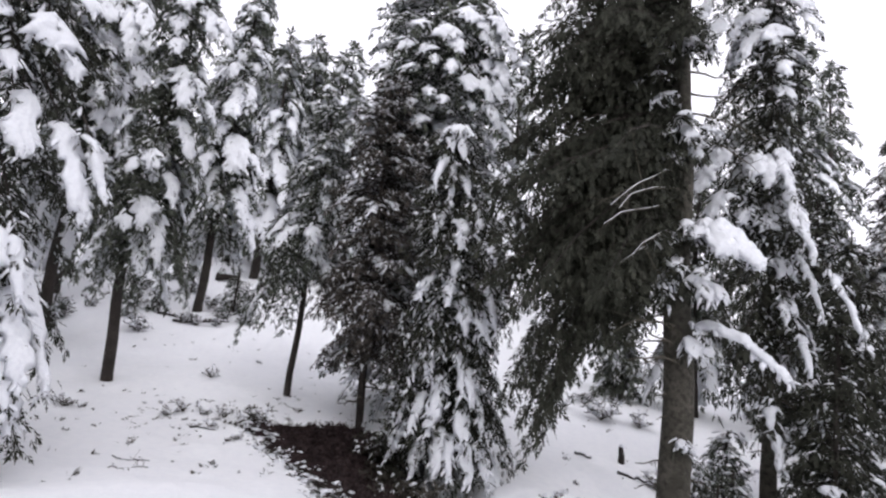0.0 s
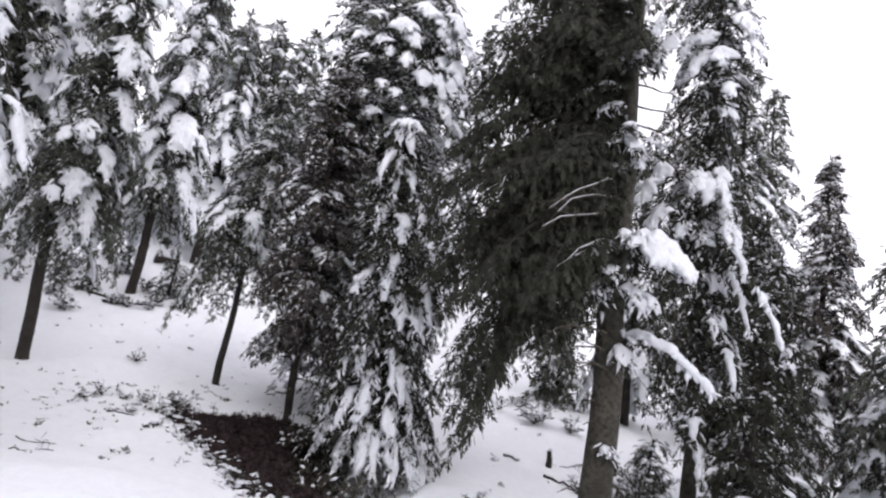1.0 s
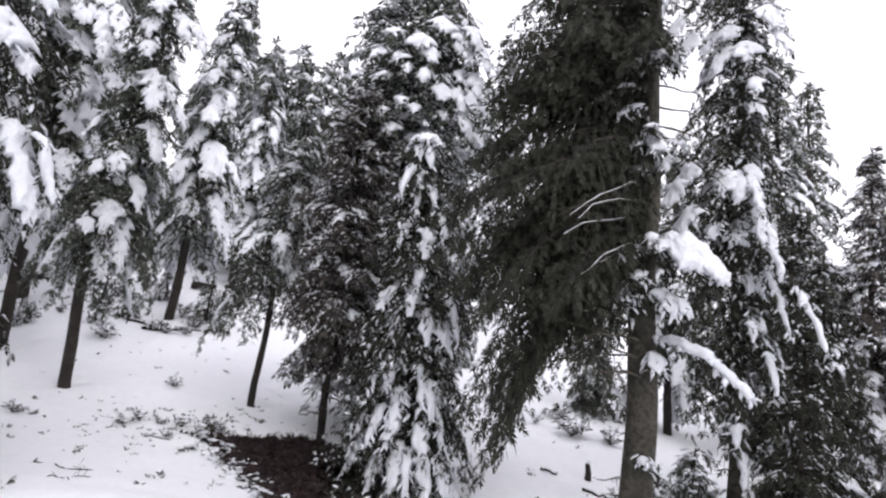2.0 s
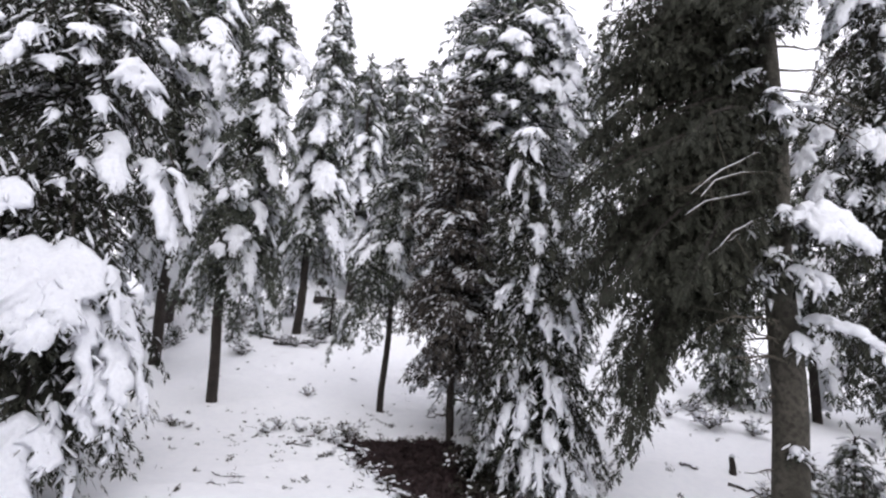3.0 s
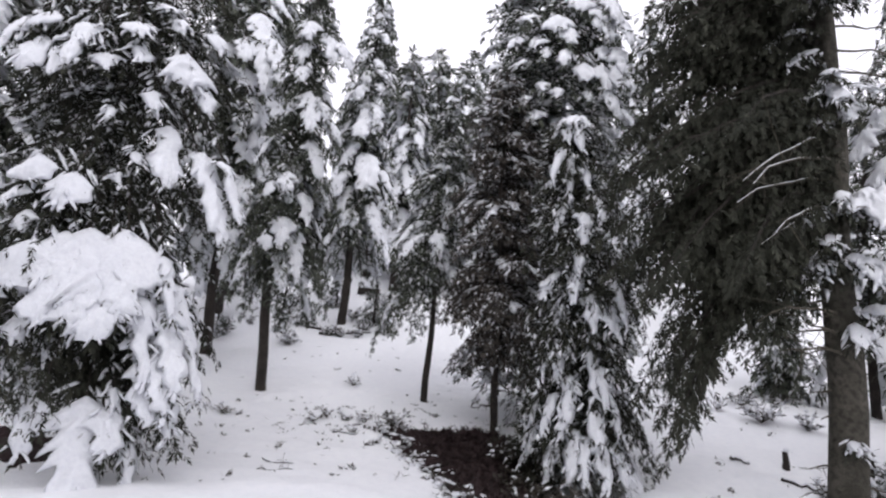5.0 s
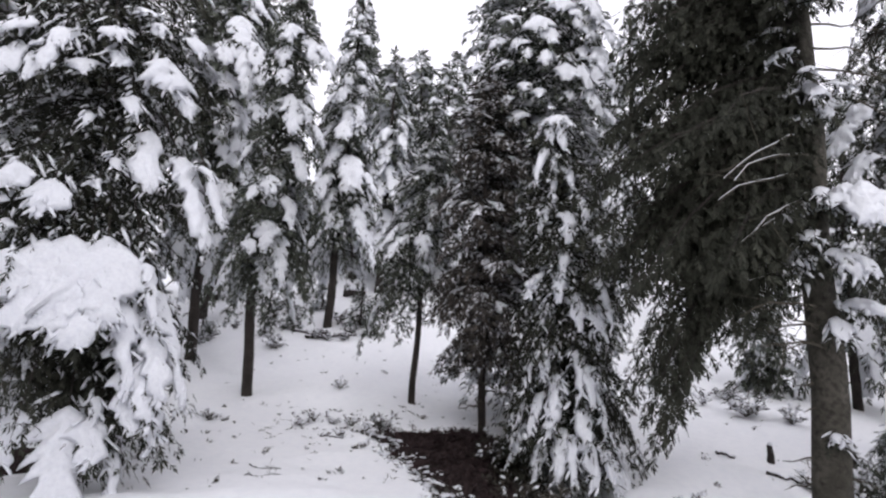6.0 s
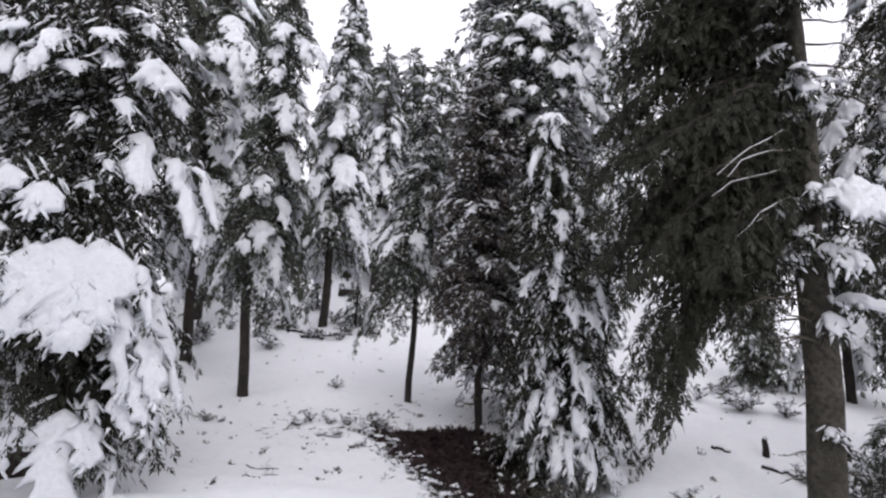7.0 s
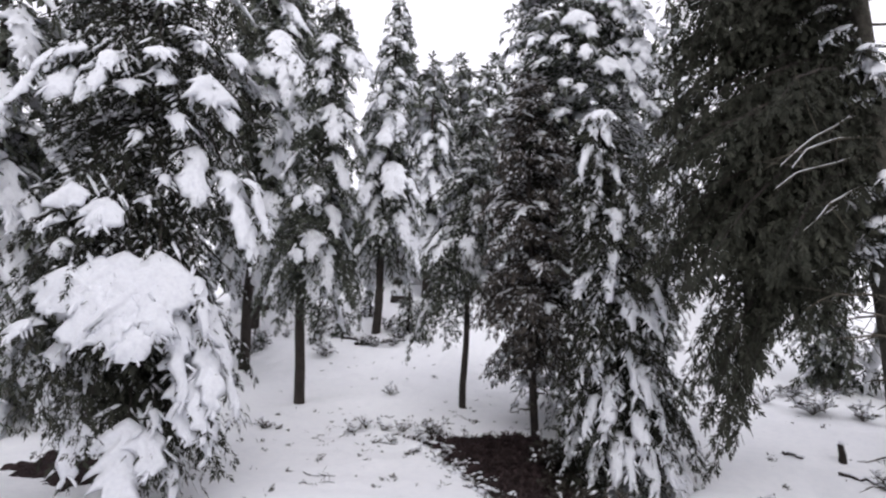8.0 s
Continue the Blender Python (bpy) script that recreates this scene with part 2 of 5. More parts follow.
def bough(rng, root, az, length, rise, droop, width, load=0.0, fat=1.0, size=0.15, dens=1.0, dust=0.0, hang=0.5, span=None, fine=False, tuft=None, coarse=False):
    """One fir bough: its limb, needle sprays on hanging side twigs, and the snow that lies on it."""
    arc = length * math.hypot(1.0, 0.8 * droop)
    n = max(4, int(arc / 0.12 * dens) + 2)
    u = np.linspace(0.0, 1.0, n)
    a = np.array([math.cos(az), math.sin(az), 0.0])
    s0 = np.array([-a[1], a[0], 0.0])
    p = root + np.outer(length * (u - 0.10 * droop * u ** 2), a) + np.outer(length * (rise * u - droop * u ** 1.9), UP)
    p += np.outer(rng.normal(0, 0.02 if span else 0.08) * length * u ** 2, s0)
    p[1:] += rng.normal(0, 0.012, (n - 1, 3))
    t = unit(np.gradient(p, axis=0))
    s = unit(np.cross(t, UP) + 1e-6)
    nn = np.cross(s, t)
    few = np.unique(np.linspace(0, n - 1, min(n, 5)).astype(int))
    wood = tube(p[few], np.linspace(0.010 + 0.010 * length, 0.003, len(few)), 3)
    ids = np.arange(1, n)
    uu = np.concatenate([u[ids], u[ids]])
    sg = np.repeat([-1.0, 1.0], len(ids))[:, None]
    both = np.concatenate([ids, ids])
    reach = width * length * (1 - uu) ** 0.55 * np.minimum(1, uu * 4) * rng.uniform(0.6, 1.2, len(uu)) + 0.10
    d = unit(0.75 * t[both] + sg * 0.75 * s[both] - 0.6 * hang * UP + rng.normal(0, 0.16, (len(uu), 3)))
    o = p[both]
    step = size * (0.55 if tuft is None else 0.68) / dens ** 0.5
    m = max(1, int(np.ceil(reach.max() / step)))
    v = (np.arange(m) + 0.3) * step
    k, j = np.nonzero(v[None] < reach[:, None])
    so = o[k] + d[k] * v[j][:, None] - UP * (1.1 * hang * v[j] ** 2)[:, None] + rng.normal(0, 0.022, (len(k), 3))
    sd = unit(d[k] + rng.normal(0, 0.38, (len(k), 3)) - 0.5 * hang * UP)
    axis = rng.random(n) < 0.9
    so = np.concatenate([so, p[axis]])
    sd = np.concatenate([sd, unit(t[axis] + rng.normal(0, 0.3, (axis.sum(), 3)))])
    ln = size * rng.uniform(0.75, 1.35, len(so))
    sy = unit(np.cross(sd, UP + rng.normal(0, 0.45 if load <= 0 else 0.2, (len(so), 3))))
    sz = np.cross(sy, sd)
    if load > 0:
        so = so + UP * np.where(rng.random(len(so)) < 0.13, 0.05, -0.03)[:, None]
    sprays = stamp(*(tuft or SPRAY), so, sd * ln[:, None], sy * (ln * 0.85)[:, None], sz * ln[:, None])
    # snow: a sheet over the outer limb, fingers down the side twigs, strips on the sprays
    pads, specks, sheets = [], [], []
    if load > 0:
        u0, u1 = span or ((rng.uniform(0.05, 0.35), 1.02) if coarse else (rng.uniform(0.25, 0.6), rng.uniform(0.85, 1.02)))
        on = np.nonzero((rng.random(len(uu)) < load * (0.35 if coarse else 0.6)) & (uu > u0 - 0.1) & (uu < u1))[0]
        on = np.concatenate([on, on[rng.random(len(on)) < 0.5]]) if fine else on
        if len(on):
            slim = 0.62 if fine else 1.0
            tl, dd = reach[on], unit(d[on] - (1.0 * hang * reach[on])[:, None] * UP + rng.normal(0, 0.16, (len(on), 3)))
            c = o[on] + dd * (tl * rng.uniform(0.5, 0.9, len(on)))[:, None] + UP * 0.02 + rng.normal(0, 0.02, (len(on), 3))
            y = unit(np.cross(dd, UP))
            pads.append((c, dd * (0.05 + slim * tl * rng.uniform(0.2, 0.42, len(on)))[:, None], y * (slim * (rng.uniform(0.02, 0.042, len(on)) * fat ** 0.5 + 0.025 * tl))[:, None],
                         unit(np.cross(y, dd)) * (slim * rng.uniform(0.018, 0.032, len(on)) * fat ** 0.5)[:, None]))
        mid = np.nonzero((u > u0) & (u < u1))[0]
        if len(mid) > 2:
            half = 0.03 * fat + 0.75 * width * length * (1 - u[mid]) ** 0.5 * np.minimum(1, u[mid] * 3)
            sheets.append(tongue(rng, p[mid], t[mid], s[mid], nn[mid], half, hang, 0.042 * fat ** 0.6, 0.04 if fine else 0.15 if coarse else 0.07))
    if dust > 0:
        sp = np.nonzero(rng.random(len(so)) < dust * 1.6)[0]
        if len(sp):
            q = np.minimum(ln[sp], 0.24) * rng.uniform(0.18, 0.55, len(sp))
            specks.append((so[sp] + sd[sp] * (ln[sp] * 0.5)[:, None] + UP * 0.015, sd[sp] * (q * 1.1)[:, None], sy[sp] * (q * 0.5)[:, None],
                           np.repeat(UP[None], len(sp), 0) * (q * 0.3)[:, None]))
    return wood, sprays, sheets + clumps(rng, FINE_LUMPS if fine else PADS, pads) + clumps(rng, SPECKS, specks)


def trunk_line(base, top, bend, n=28):
    u = np.linspace(0, 1, n)[:, None]
    b, t = np.array(base, float), np.array(top, float)
    return b + (t - b) * u + np.array([bend[0], bend[1], 0.0]) * (np.sin(np.pi * np.clip(u * 1.6, 0, 1)) * (1 - u))


def fir(seed, base, top, radius, crown_from, reach, power=0.8, lean=(0.0, 0.0), bend=(0, 0), droop=0.6, rise=0.05, width=0.32, loaded=0.5, load=0.8,
        fat=1.0, dust=0.05, gap=0.26, whorl=6, size=0.15, dens=1.0, needles=None, bark=None, snow_side=None, dead=(), label="",
        group="", sink=0.25, low=0.75, hang=0.5, sparse_from=99.0, fine=False, flare=1.12, only=None, tuft=None, coarse=False, bare=None):
    """A snow-laden conifer. lean: the side that its longer boughs take and by how much."""
    rng = np.random.default_rng(seed)
    needles, bark = needles or NEEDLES, bark or DARK_BARK
    thing = new("fir_tree")
    thing.location = base
    here = np.array(base, float)
    line = trunk_line((0, 0, -sink), np.array(top, float) - here, bend)
    h = line[:, 2]
    height = h[-1]
    wave = rng.uniform(0, 6.3, 2)
    line[:, 0] += 0.028 * np.sin(1.9 * h + wave[0]) * np.clip(h, 0, 1)
    line[:, 1] += 0.028 * np.sin(1.6 * h + wave[1]) * np.clip(h, 0, 1)
    radii = radius * (1 - np.clip(h / height, 0, 1)) ** 0.8 + 0.012
    radii[0] *= flare

    def on_trunk(z):
        return np.array([np.interp(z, h, line[:, k]) for k in range(3)])
    part("trunk", mesh_of("trunk", [(*tube(line, radii, 12, 0.05, rng), 0)], True), [bark], thing)
    woods, greens, snows = [], [], []
    z = crown_from
    side0, amt = radians(lean[0]), lean[1]
    while z < height - 0.1:
        frac = (z - crown_from) / max(0.1, height - crown_from)
        low_cut = min(1.0, low + frac * 4)
        high = z > sparse_from
        for w in range(whorl if not high else max(3, whorl - 2)):
            az = rng.uniform(0, 2 * np.pi)
            L = (reach * (1 - frac) ** power * low_cut + 0.12) * rng.uniform(0.65, 1.15) * (1 + amt * math.cos(az - side0)) / (1 + 0.5 * amt)
            if L < 0.1 or (only and not only[0] < math.degrees(az) < only[1 if z < only[2] else 3]):
                continue
            if bare and z < bare[0] and bare[1] < math.degrees(az) < bare[2]:
                continue
            p_load = loaded
            if snow_side is not None:
                p_load *= 0.25 + 1.0 * max(0.0, math.cos((az - radians(snow_side)) / 2)) ** 3
            ld = load * rng.uniform(0.6, 1.1) if rng.random() < p_load else 0.0
            b = bough(rng, on_trunk(z + rng.uniform(-0.12, 0.12)), az, L, rise + 0.35 * frac, droop * rng.uniform(0.75, 1.3) * (1 - 0.45 * frac), width, ld, fat,
                      size * (1.8 if high else 1.0), dens * (0.5 if high else 1.0), 0 if high else dust, hang, None, fine and not high, None if high else tuft, coarse or high)
            woods.append(b[0]), greens.append(b[1]), snows.extend(b[2])
        z += gap * rng.uniform(0.8, 1.2) * (1.7 if high else 1.0)
    tips = np.array([line[-1] - UP * 0.06 * i for i in range(8)])
    g = unit(rng.normal(0, 1, (8, 3)) * (1, 1, 0.3) + UP * 0.7) * size
    y = unit(np.cross(g, UP + 0.01)) * size
    greens.append(stamp(*SPRAY, tips, g, y, UP[None].repeat(8, 0) * size))
    part("branchwork", mesh_of("branchwork", [(*c, 0) for c in woods]), [DARK_BARK], thing, kind="stuff")
    part("crown", mesh_of("crown", [(*c, 0) for c in greens]), [needles], thing, kind="stuff")
    if snows:
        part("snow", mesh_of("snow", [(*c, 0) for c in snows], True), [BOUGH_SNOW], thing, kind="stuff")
    GROWN[thing.name] = (thing, rng, on_trunk, size, dens, hang, tuft, needles)
    for dz, daz, dl, drise in dead:
        u = np.linspace(0, 1, 7)
        az = radians(daz)
        pts = on_trunk(dz) + np.outer(u * dl, (math.cos(az), math.sin(az), 0)) + np.outer(dl * (drise * u - 0.2 * u ** 2), UP)
        pts[1:] += rng.normal(0, 0.012 * min(dl, 0.9) + 0.006, (6, 3))
        twigs = [tube(pts, np.linspace(0.010 + 0.016 * min(dl, 0.7), 0.004, 7), 5)]
        for k in (2, 3, 4, 5):
            e = pts[k] + unit(rng.normal(0, 1, 3) + np.array([math.cos(az), math.sin(az), -0.2])) * dl * rng.uniform(0.15, 0.4)
            twigs.append(tube([pts[k], (pts[k] + e) / 2 + rng.normal(0, 0.01, 3), e], (0.006, 0.004, 0.002), 4))
        stick = part("dead_branch", mesh_of("dead_branch", [(*c, 0) for c in twigs], True), [TWIG], thing, "bare dead branch")
        if dl >= 1.0 and 200 < daz < 260:
            part("snow_line", mesh_of("snow_line", [(*tube(pts[1:] + UP * 0.010, np.linspace(0.009, 0.003, 6), 5, 0.25, rng), 0)], True), [BOUGH_SNOW], stick, "thin line of snow")
    return tagged(thing, label, "tree", group)


GROWN = {}


def laden(tree, z, az, length, rise, droop, width, fat=2.0, span=0.42):
    """One bough that stands out, as a part of its tree: fat 0 leaves it bare of snow."""
    thing, rng, on_trunk, size, dens, hang, tuft, needles = GROWN[tree.name]
    b = bough(rng, on_trunk(z), radians(az), length, rise, droop, width, 1.0 if fat else 0.0, fat or 1.0, size, dens * 1.1, 0.22 if fat else 0.0, hang, (span, 1.03), True, tuft)
    arm = part("bough", mesh_of("bough", [(*b[0], 0), (*b[1], 1)]), [DARK_BARK, needles], thing, "bough bent under snow" if fat else "bare drooping bough")
    if b[2]:
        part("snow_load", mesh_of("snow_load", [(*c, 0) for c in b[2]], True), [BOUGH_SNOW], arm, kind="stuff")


# ---- ground ----


def smooth(a, b, v):
    t = np.clip((v - a) / (b - a), 0, 1)
    return t * t * (3 - 2 * t)


def ground_height(x, y):
    x, y = np.asarray(x, float), np.asarray(y, float)
    s = np.clip(y - 9.0, 0, 19.0)
    far = np.clip(y - 28.0, 0, 60.0)
    z = 0.12 * s + 0.0055 * s * s + 0.22 * far - 0.0016 * far * far
    z = z - 0.10 * np.clip(x - 7.0, 0, 60) - 0.34 * np.exp(-((x - 1.5) / 1.0) ** 2 - ((y - 8.5) / 1.5) ** 2)
    z = z - 0.75 * smooth(9.8, 7.2, y) * smooth(2.4, 4.8, x) * smooth(-2.0, 4.0, y)
    z = z - 0.68 * np.exp(-((x - 7.4) / 1.7) ** 2 - ((y - 9.2) / 1.9) ** 2)
    near = smooth(60, 20, np.hypot(x, y))
    z = z + near * (0.03 * np.sin(x * 0.9 + 0.6 * y) * np.sin(y * 0.7 + 1.3) + 0.02 * np.sin(2.1 * x - 1.1) * np.cos(1.7 * y + 0.4 * x))
    return z


def ripple(x, y):
    """Small swells of the snow near the camera."""
    x, y = np.asarray(x, float), np.asarray(y, float)
    k = smooth(40, 18, np.hypot(x, y))
    r = np.array([noise.noise(Vector((a * 1.7, b * 1.7, 0.0))) * 0.045 + noise.noise(Vector((a * 5.0, b * 5.0, 3.0))) * 0.026 + noise.noise(Vector((a * 11.0, b * 11.0, 7.0))) * 0.018
                  if c > 0 else 0.0 for a, b, c in zip(np.ravel(x), np.ravel(y), np.ravel(k))])
    return k * r.reshape(np.shape(x))


def axis_steps(dense_from, dense_to, step, far):
    inner = np.arange(dense_from, dense_to, step)
    out = step * np.cumsum(1.16 ** np.arange(1, 60))
    out = out[out < far]
    return np.concatenate([dense_from - out[::-1], inner, inner[-1] + out])


gx, gy = axis_steps(-7.0, 9.0, 0.11, 600), axis_steps(5.0, 16.0, 0.11, 600)
GX, GY = np.meshgrid(gx, gy, indexing="ij")
GZ = ground_height(GX, GY)
GZ = GZ + ripple(GX, GY)
ni, nj = GX.shape
ii, jj = np.meshgrid(np.arange(ni - 1), np.arange(nj - 1), indexing="ij")
quad = np.stack([ii * nj + jj, (ii + 1) * nj + jj, (ii + 1) * nj + jj + 1, ii * nj + jj + 1], -1).reshape(-1, 4)
ground = part("ground", mesh_of("ground", [(np.stack([GX, GY, GZ], -1).reshape(-1, 3), np.concatenate([quad[:, [0, 1, 2]], quad[:, [0, 2, 3]]]), 0)], True), [SNOW])
tagged(ground, "snow-covered forest floor rising to a hillside", "ground", kind="structure")


def at(x, y, dz=0.0):
    return (x, y, float(ground_height(x, y) + ripple(x, y)) + dz)


# ---- the trees near the camera ----
laden_fir = fir(1, at(-4.8, 8.5), (-5.3, 8.7, 14.0), 0.15, 1.0, 1.65, power=0.28, droop=0.75, rise=0.1, width=0.27, loaded=0.08, load=0.7, fat=1.3, dust=0.2,
    bend=(0.15, 0), gap=0.26, whorl=7, hang=0.6, low=0.55, sparse_from=6.9, needles=DARK_NEEDLES, tuft=FINE_SPRAY, bare=(3.3, 195, 350), size=0.125, dens=0.78,
    label="large fir with drooping boughs heavily loaded with snow", group="near firs")
laden(laden_fir, 3.22, -92, 2.55, 0.12, 0.92, 0.34, 0, 0.84)
laden(laden_fir, 3.71, -94, 2.45, 0.12, 0.97, 0.36, 0, 0.84)
laden(laden_fir, 2.87, -87, 2.55, 0.12, 0.91, 0.34, 0, 0.84)
laden(laden_fir, 2.96, -86, 2.34, 0.12, 0.98, 0.37, 0, 0.84)
laden(laden_fir, 3.80, -95, 2.53, 0.12, 0.84, 0.35, 0, 0.84)
laden(laden_fir, 3.32, -91, 2.23, 0.12, 0.96, 0.40, 0, 0.84)
laden(laden_fir, 2.81, -81, 2.35, 0.12, 0.99, 0.35, 0, 0.82)
laden(laden_fir, 3.00, -86, 2.20, 0.12, 0.84, 0.27, 1.2, 0.84)
laden(laden_fir, 2.69, -75, 2.45, 0.12, 0.98, 0.34, 0, 0.83)
laden(laden_fir, 2.53, -93, 2.43, 0.12, 0.47, 0.18, 1.2, 0.84)
laden(laden_fir, 1.9, -61, 2.01, 0.1, 0.9, 0.4, 0)
laden(laden_fir, 1.7, -58, 2.16, 0.1, 0.69, 0.4, 0)
laden(laden_fir, 1.5, -59, 1.9, 0.1, 0.81, 0.45, 0)
laden(laden_fir, 2, -69, 1.79, 0.1, 1, 0.36, 0)
laden(laden_fir, 2.2, -114, 1.55, 0.1, 0.87, 0.36, 0)
laden(laden_fir, 2.1, -76, 1.72, 0.1, 1, 0.36, 0)
laden(laden_fir, 2.3, -66, 1.91, 0.1, 0.81, 0.4, 0)
laden(laden_fir, 1.7, -46, 2.24, 0.1, 0.75, 0.4, 0)
laden(laden_fir, 2, -40, 2.39, 0.1, 0.82, 0.36, 0)
laden(laden_fir, 1.5, -115, 1.33, 0.1, 0.92, 0.4, 0)
laden(laden_fir, 2.1, -54, 2.08, 0.1, 0.77, 0.36, 0)
laden(laden_fir, 1.4, -67, 1.66, 0.1, 0.83, 0.4, 0)
laden(laden_fir, 4.02, -85, 2.35, 0.12, 0.98, 0.56, 2.2, 0.84)
laden(laden_fir, 3.89, -75, 2.47, 0.12, 1.04, 0.40, 2.2, 0.72)
laden(laden_fir, 3.92, -69, 2.48, 0.12, 1.04, 0.41, 2.2, 0.72)
laden(laden_fir, 3.85, -61, 2.54, 0.12, 1.05, 0.52, 2.2, 0.69)
laden(laden_fir, 4.00, -54, 2.48, 0.12, 1.03, 0.42, 2.2, 0.73)
laden(laden_fir, 3.86, -68, 2.10, 0.12, 0.88, 0.60, 2.2, 0.84)
laden(laden_fir, 2.98, -44, 2.62, 0.12, 0.99, 0.26, 2, 0.81)
laden(laden_fir, 3.84, -80, 2.24, 0.12, 0.98, 0.55, 2.2, 0.83)
laden(laden_fir, 3.50, -48, 2.59, 0.12, 1.07, 0.12, 1.6, 0.67)
laden(laden_fir, 3.31, -41, 2.63, 0.12, 1.02, 0.19, 1.7, 0.75)
laden(laden_fir, 2.91, -49, 2.57, 0.12, 1.02, 0.20, 1.6, 0.74)
laden(laden_fir, 3.32, -34, 2.59, 0.12, 1.08, 0.10, 1.4, 0.65)
laden(laden_fir, 3.96, -41, 2.47, 0.12, 1.00, 0.12, 1.3, 0.80)
laden(laden_fir, 2.46, -42, 2.54, 0.12, 0.91, 0.17, 1.4, 0.84)
laden(laden_fir, 2.16, -63, 2.57, 0.12, 1.03, 0.34, 1.9, 0.74)
laden(laden_fir, 1.76, -59, 2.38, 0.12, 0.71, 0.32, 1.6, 0.84)
laden(laden_fir, 2.00, -56, 2.17, 0.12, 0.73, 0.11, 1, 0.84)
laden(laden_fir, 2.36, -79, 2.34, 0.12, 0.99, 0.22, 1.6, 0.82)
laden(laden_fir, 2.25, -85, 1.98, 0.12, 0.83, 0.23, 1.4, 0.84)
laden(laden_fir, 2.59, -80, 1.98, 0.12, 0.82, 0.18, 1.1, 0.84)
laden(laden_fir, 2.00, -50, 2.44, 0.12, 0.98, 0.12, 1, 0.83)
laden(laden_fir, 6.41, -79, 2.03, 0.12, 1.01, 0.20, 1.6, 0.78)
laden(laden_fir, 6.33, -75, 1.89, 0.12, 0.86, 0.35, 1.4, 0.84)
laden(laden_fir, 6.26, -60, 1.98, 0.12, 0.71, 0.38, 1.7, 0.84)
laden(laden_fir, 5.87, -61, 1.97, 0.12, 0.68, 0.22, 1.4, 0.84)
laden(laden_fir, 6.35, -40, 2.15, 0.12, 0.93, 0.56, 2.3, 0.84)
laden(laden_fir, 5.85, -30, 2.12, 0.12, 0.82, 0.26, 1.6, 0.84)
laden(laden_fir, 5.57, -52, 1.99, 0.12, 0.79, 0.22, 1.3, 0.84)
laden(laden_fir, 5.30, -44, 2.16, 0.12, 1.04, 0.20, 2.2, 0.72)
laden(laden_fir, 5.09, -48, 2.14, 0.12, 0.95, 0.18, 1.6, 0.84)
laden(laden_fir, 5.06, -29, 2.50, 0.12, 1.06, 0.20, 2, 0.69)
laden(laden_fir, 5.27, -25, 2.60, 0.12, 1.01, 0.09, 1.3, 0.78)
laden(laden_fir, 4.69, -92, 1.98, 0.12, 0.86, 0.48, 2, 0.84)
laden(laden_fir, 4.43, -75, 2.10, 0.12, 0.84, 0.39, 2, 0.84)
laden(laden_fir, 3.93, -93, 1.97, 0.12, 0.79, 0.30, 1.6, 0.84)
laden(laden_fir, 6.22, -104, 1.88, 0.12, 0.98, 0.60, 1.6, 0.83)
laden(laden_fir, 6.17, -89, 1.90, 0.12, 0.98, 0.32, 1.6, 0.82)
laden(laden_fir, 5.64, -72, 1.85, 0.12, 0.65, 0.32, 1.3, 0.84)
laden(laden_fir, 4.78, -69, 1.72, 0.12, 0.53, 0.11, 1.1, 0.84)
laden(laden_fir, 4.33, -58, 1.83, 0.12, 0.56, 0.17, 1.1, 0.84)
laden(laden_fir, 3.82, -60, 1.80, 0.12, 0.42, 0.15, 1, 0.84)
laden(laden_fir, 3.91, -97, 1.93, 0.12, 0.61, 0.25, 1.4, 0.84)
laden(laden_fir, 6.36, -43, 1.87, 0.12, 0.66, 0.28, 1.4, 0.84)
laden(laden_fir, 6.50, -31, 2.11, 0.12, 0.72, 0.32, 1.4, 0.84)
laden(laden_fir, 6.26, -101, 1.73, 0.12, 0.74, 0.50, 1.4, 0.84)
laden(laden_fir, 6.09, -49, 1.71, 0.12, 0.40, 0.32, 1.4, 0.84)
laden(laden_fir, 6.43, -118, 2.23, 0.12, 1.08, 0.20, 1.7, 0.64)
tall_fir = fir(2, at(-6.4, 16.2), (-6.2, 16.2, 18.5), 0.125, 3.9, 2.3, power=0.4, droop=1.35, loaded=0.45, load=0.9, fat=2.3, dust=0.1, width=0.28, whorl=5, hang=0.6, sparse_from=12.5, size=0.24, dens=0.5, low=0.5,
    label="tall snow-laden fir with a mossy dark trunk", group="near firs")
laden(tall_fir, 9.45, -54, 2.64, 0.12, 1.31, 0.26, 2.4, 0.42)
laden(tall_fir, 9.16, -47, 2.80, 0.12, 1.09, 0.19, 2.1, 0.62)
laden(tall_fir, 8.01, -47, 2.66, 0.12, 1.03, 0.28, 2.1, 0.74)
laden(tall_fir, 9.13, -68, 2.23, 0.12, 1.04, 0.34, 1.9, 0.72)
laden(tall_fir, 7.63, -57, 2.22, 0.12, 1.04, 0.25, 1.8, 0.72)
laden(tall_fir, 7.23, -63, 2.21, 0.12, 0.98, 0.31, 1.8, 0.82)
laden(tall_fir, 4.57, -61, 2.21, 0.12, 0.99, 0.35, 1.6, 0.81)
laden(tall_fir, 5.45, -52, 2.23, 0.12, 1.05, 0.28, 1.6, 0.69)
spire_fir = fir(3, at(-3.9, 13.0), (-3.5, 13, 9.5), 0.098, 2.7, 1.15, power=0.5, droop=1.3, loaded=0.3, load=0.9, fat=2.2, dust=0.07, bend=(-0.24, 0), low=0.55, whorl=7, hang=0.6, size=0.13, dens=0.9,
    label="slender fir spire with a bare lower trunk and snowy boughs", group="near firs")
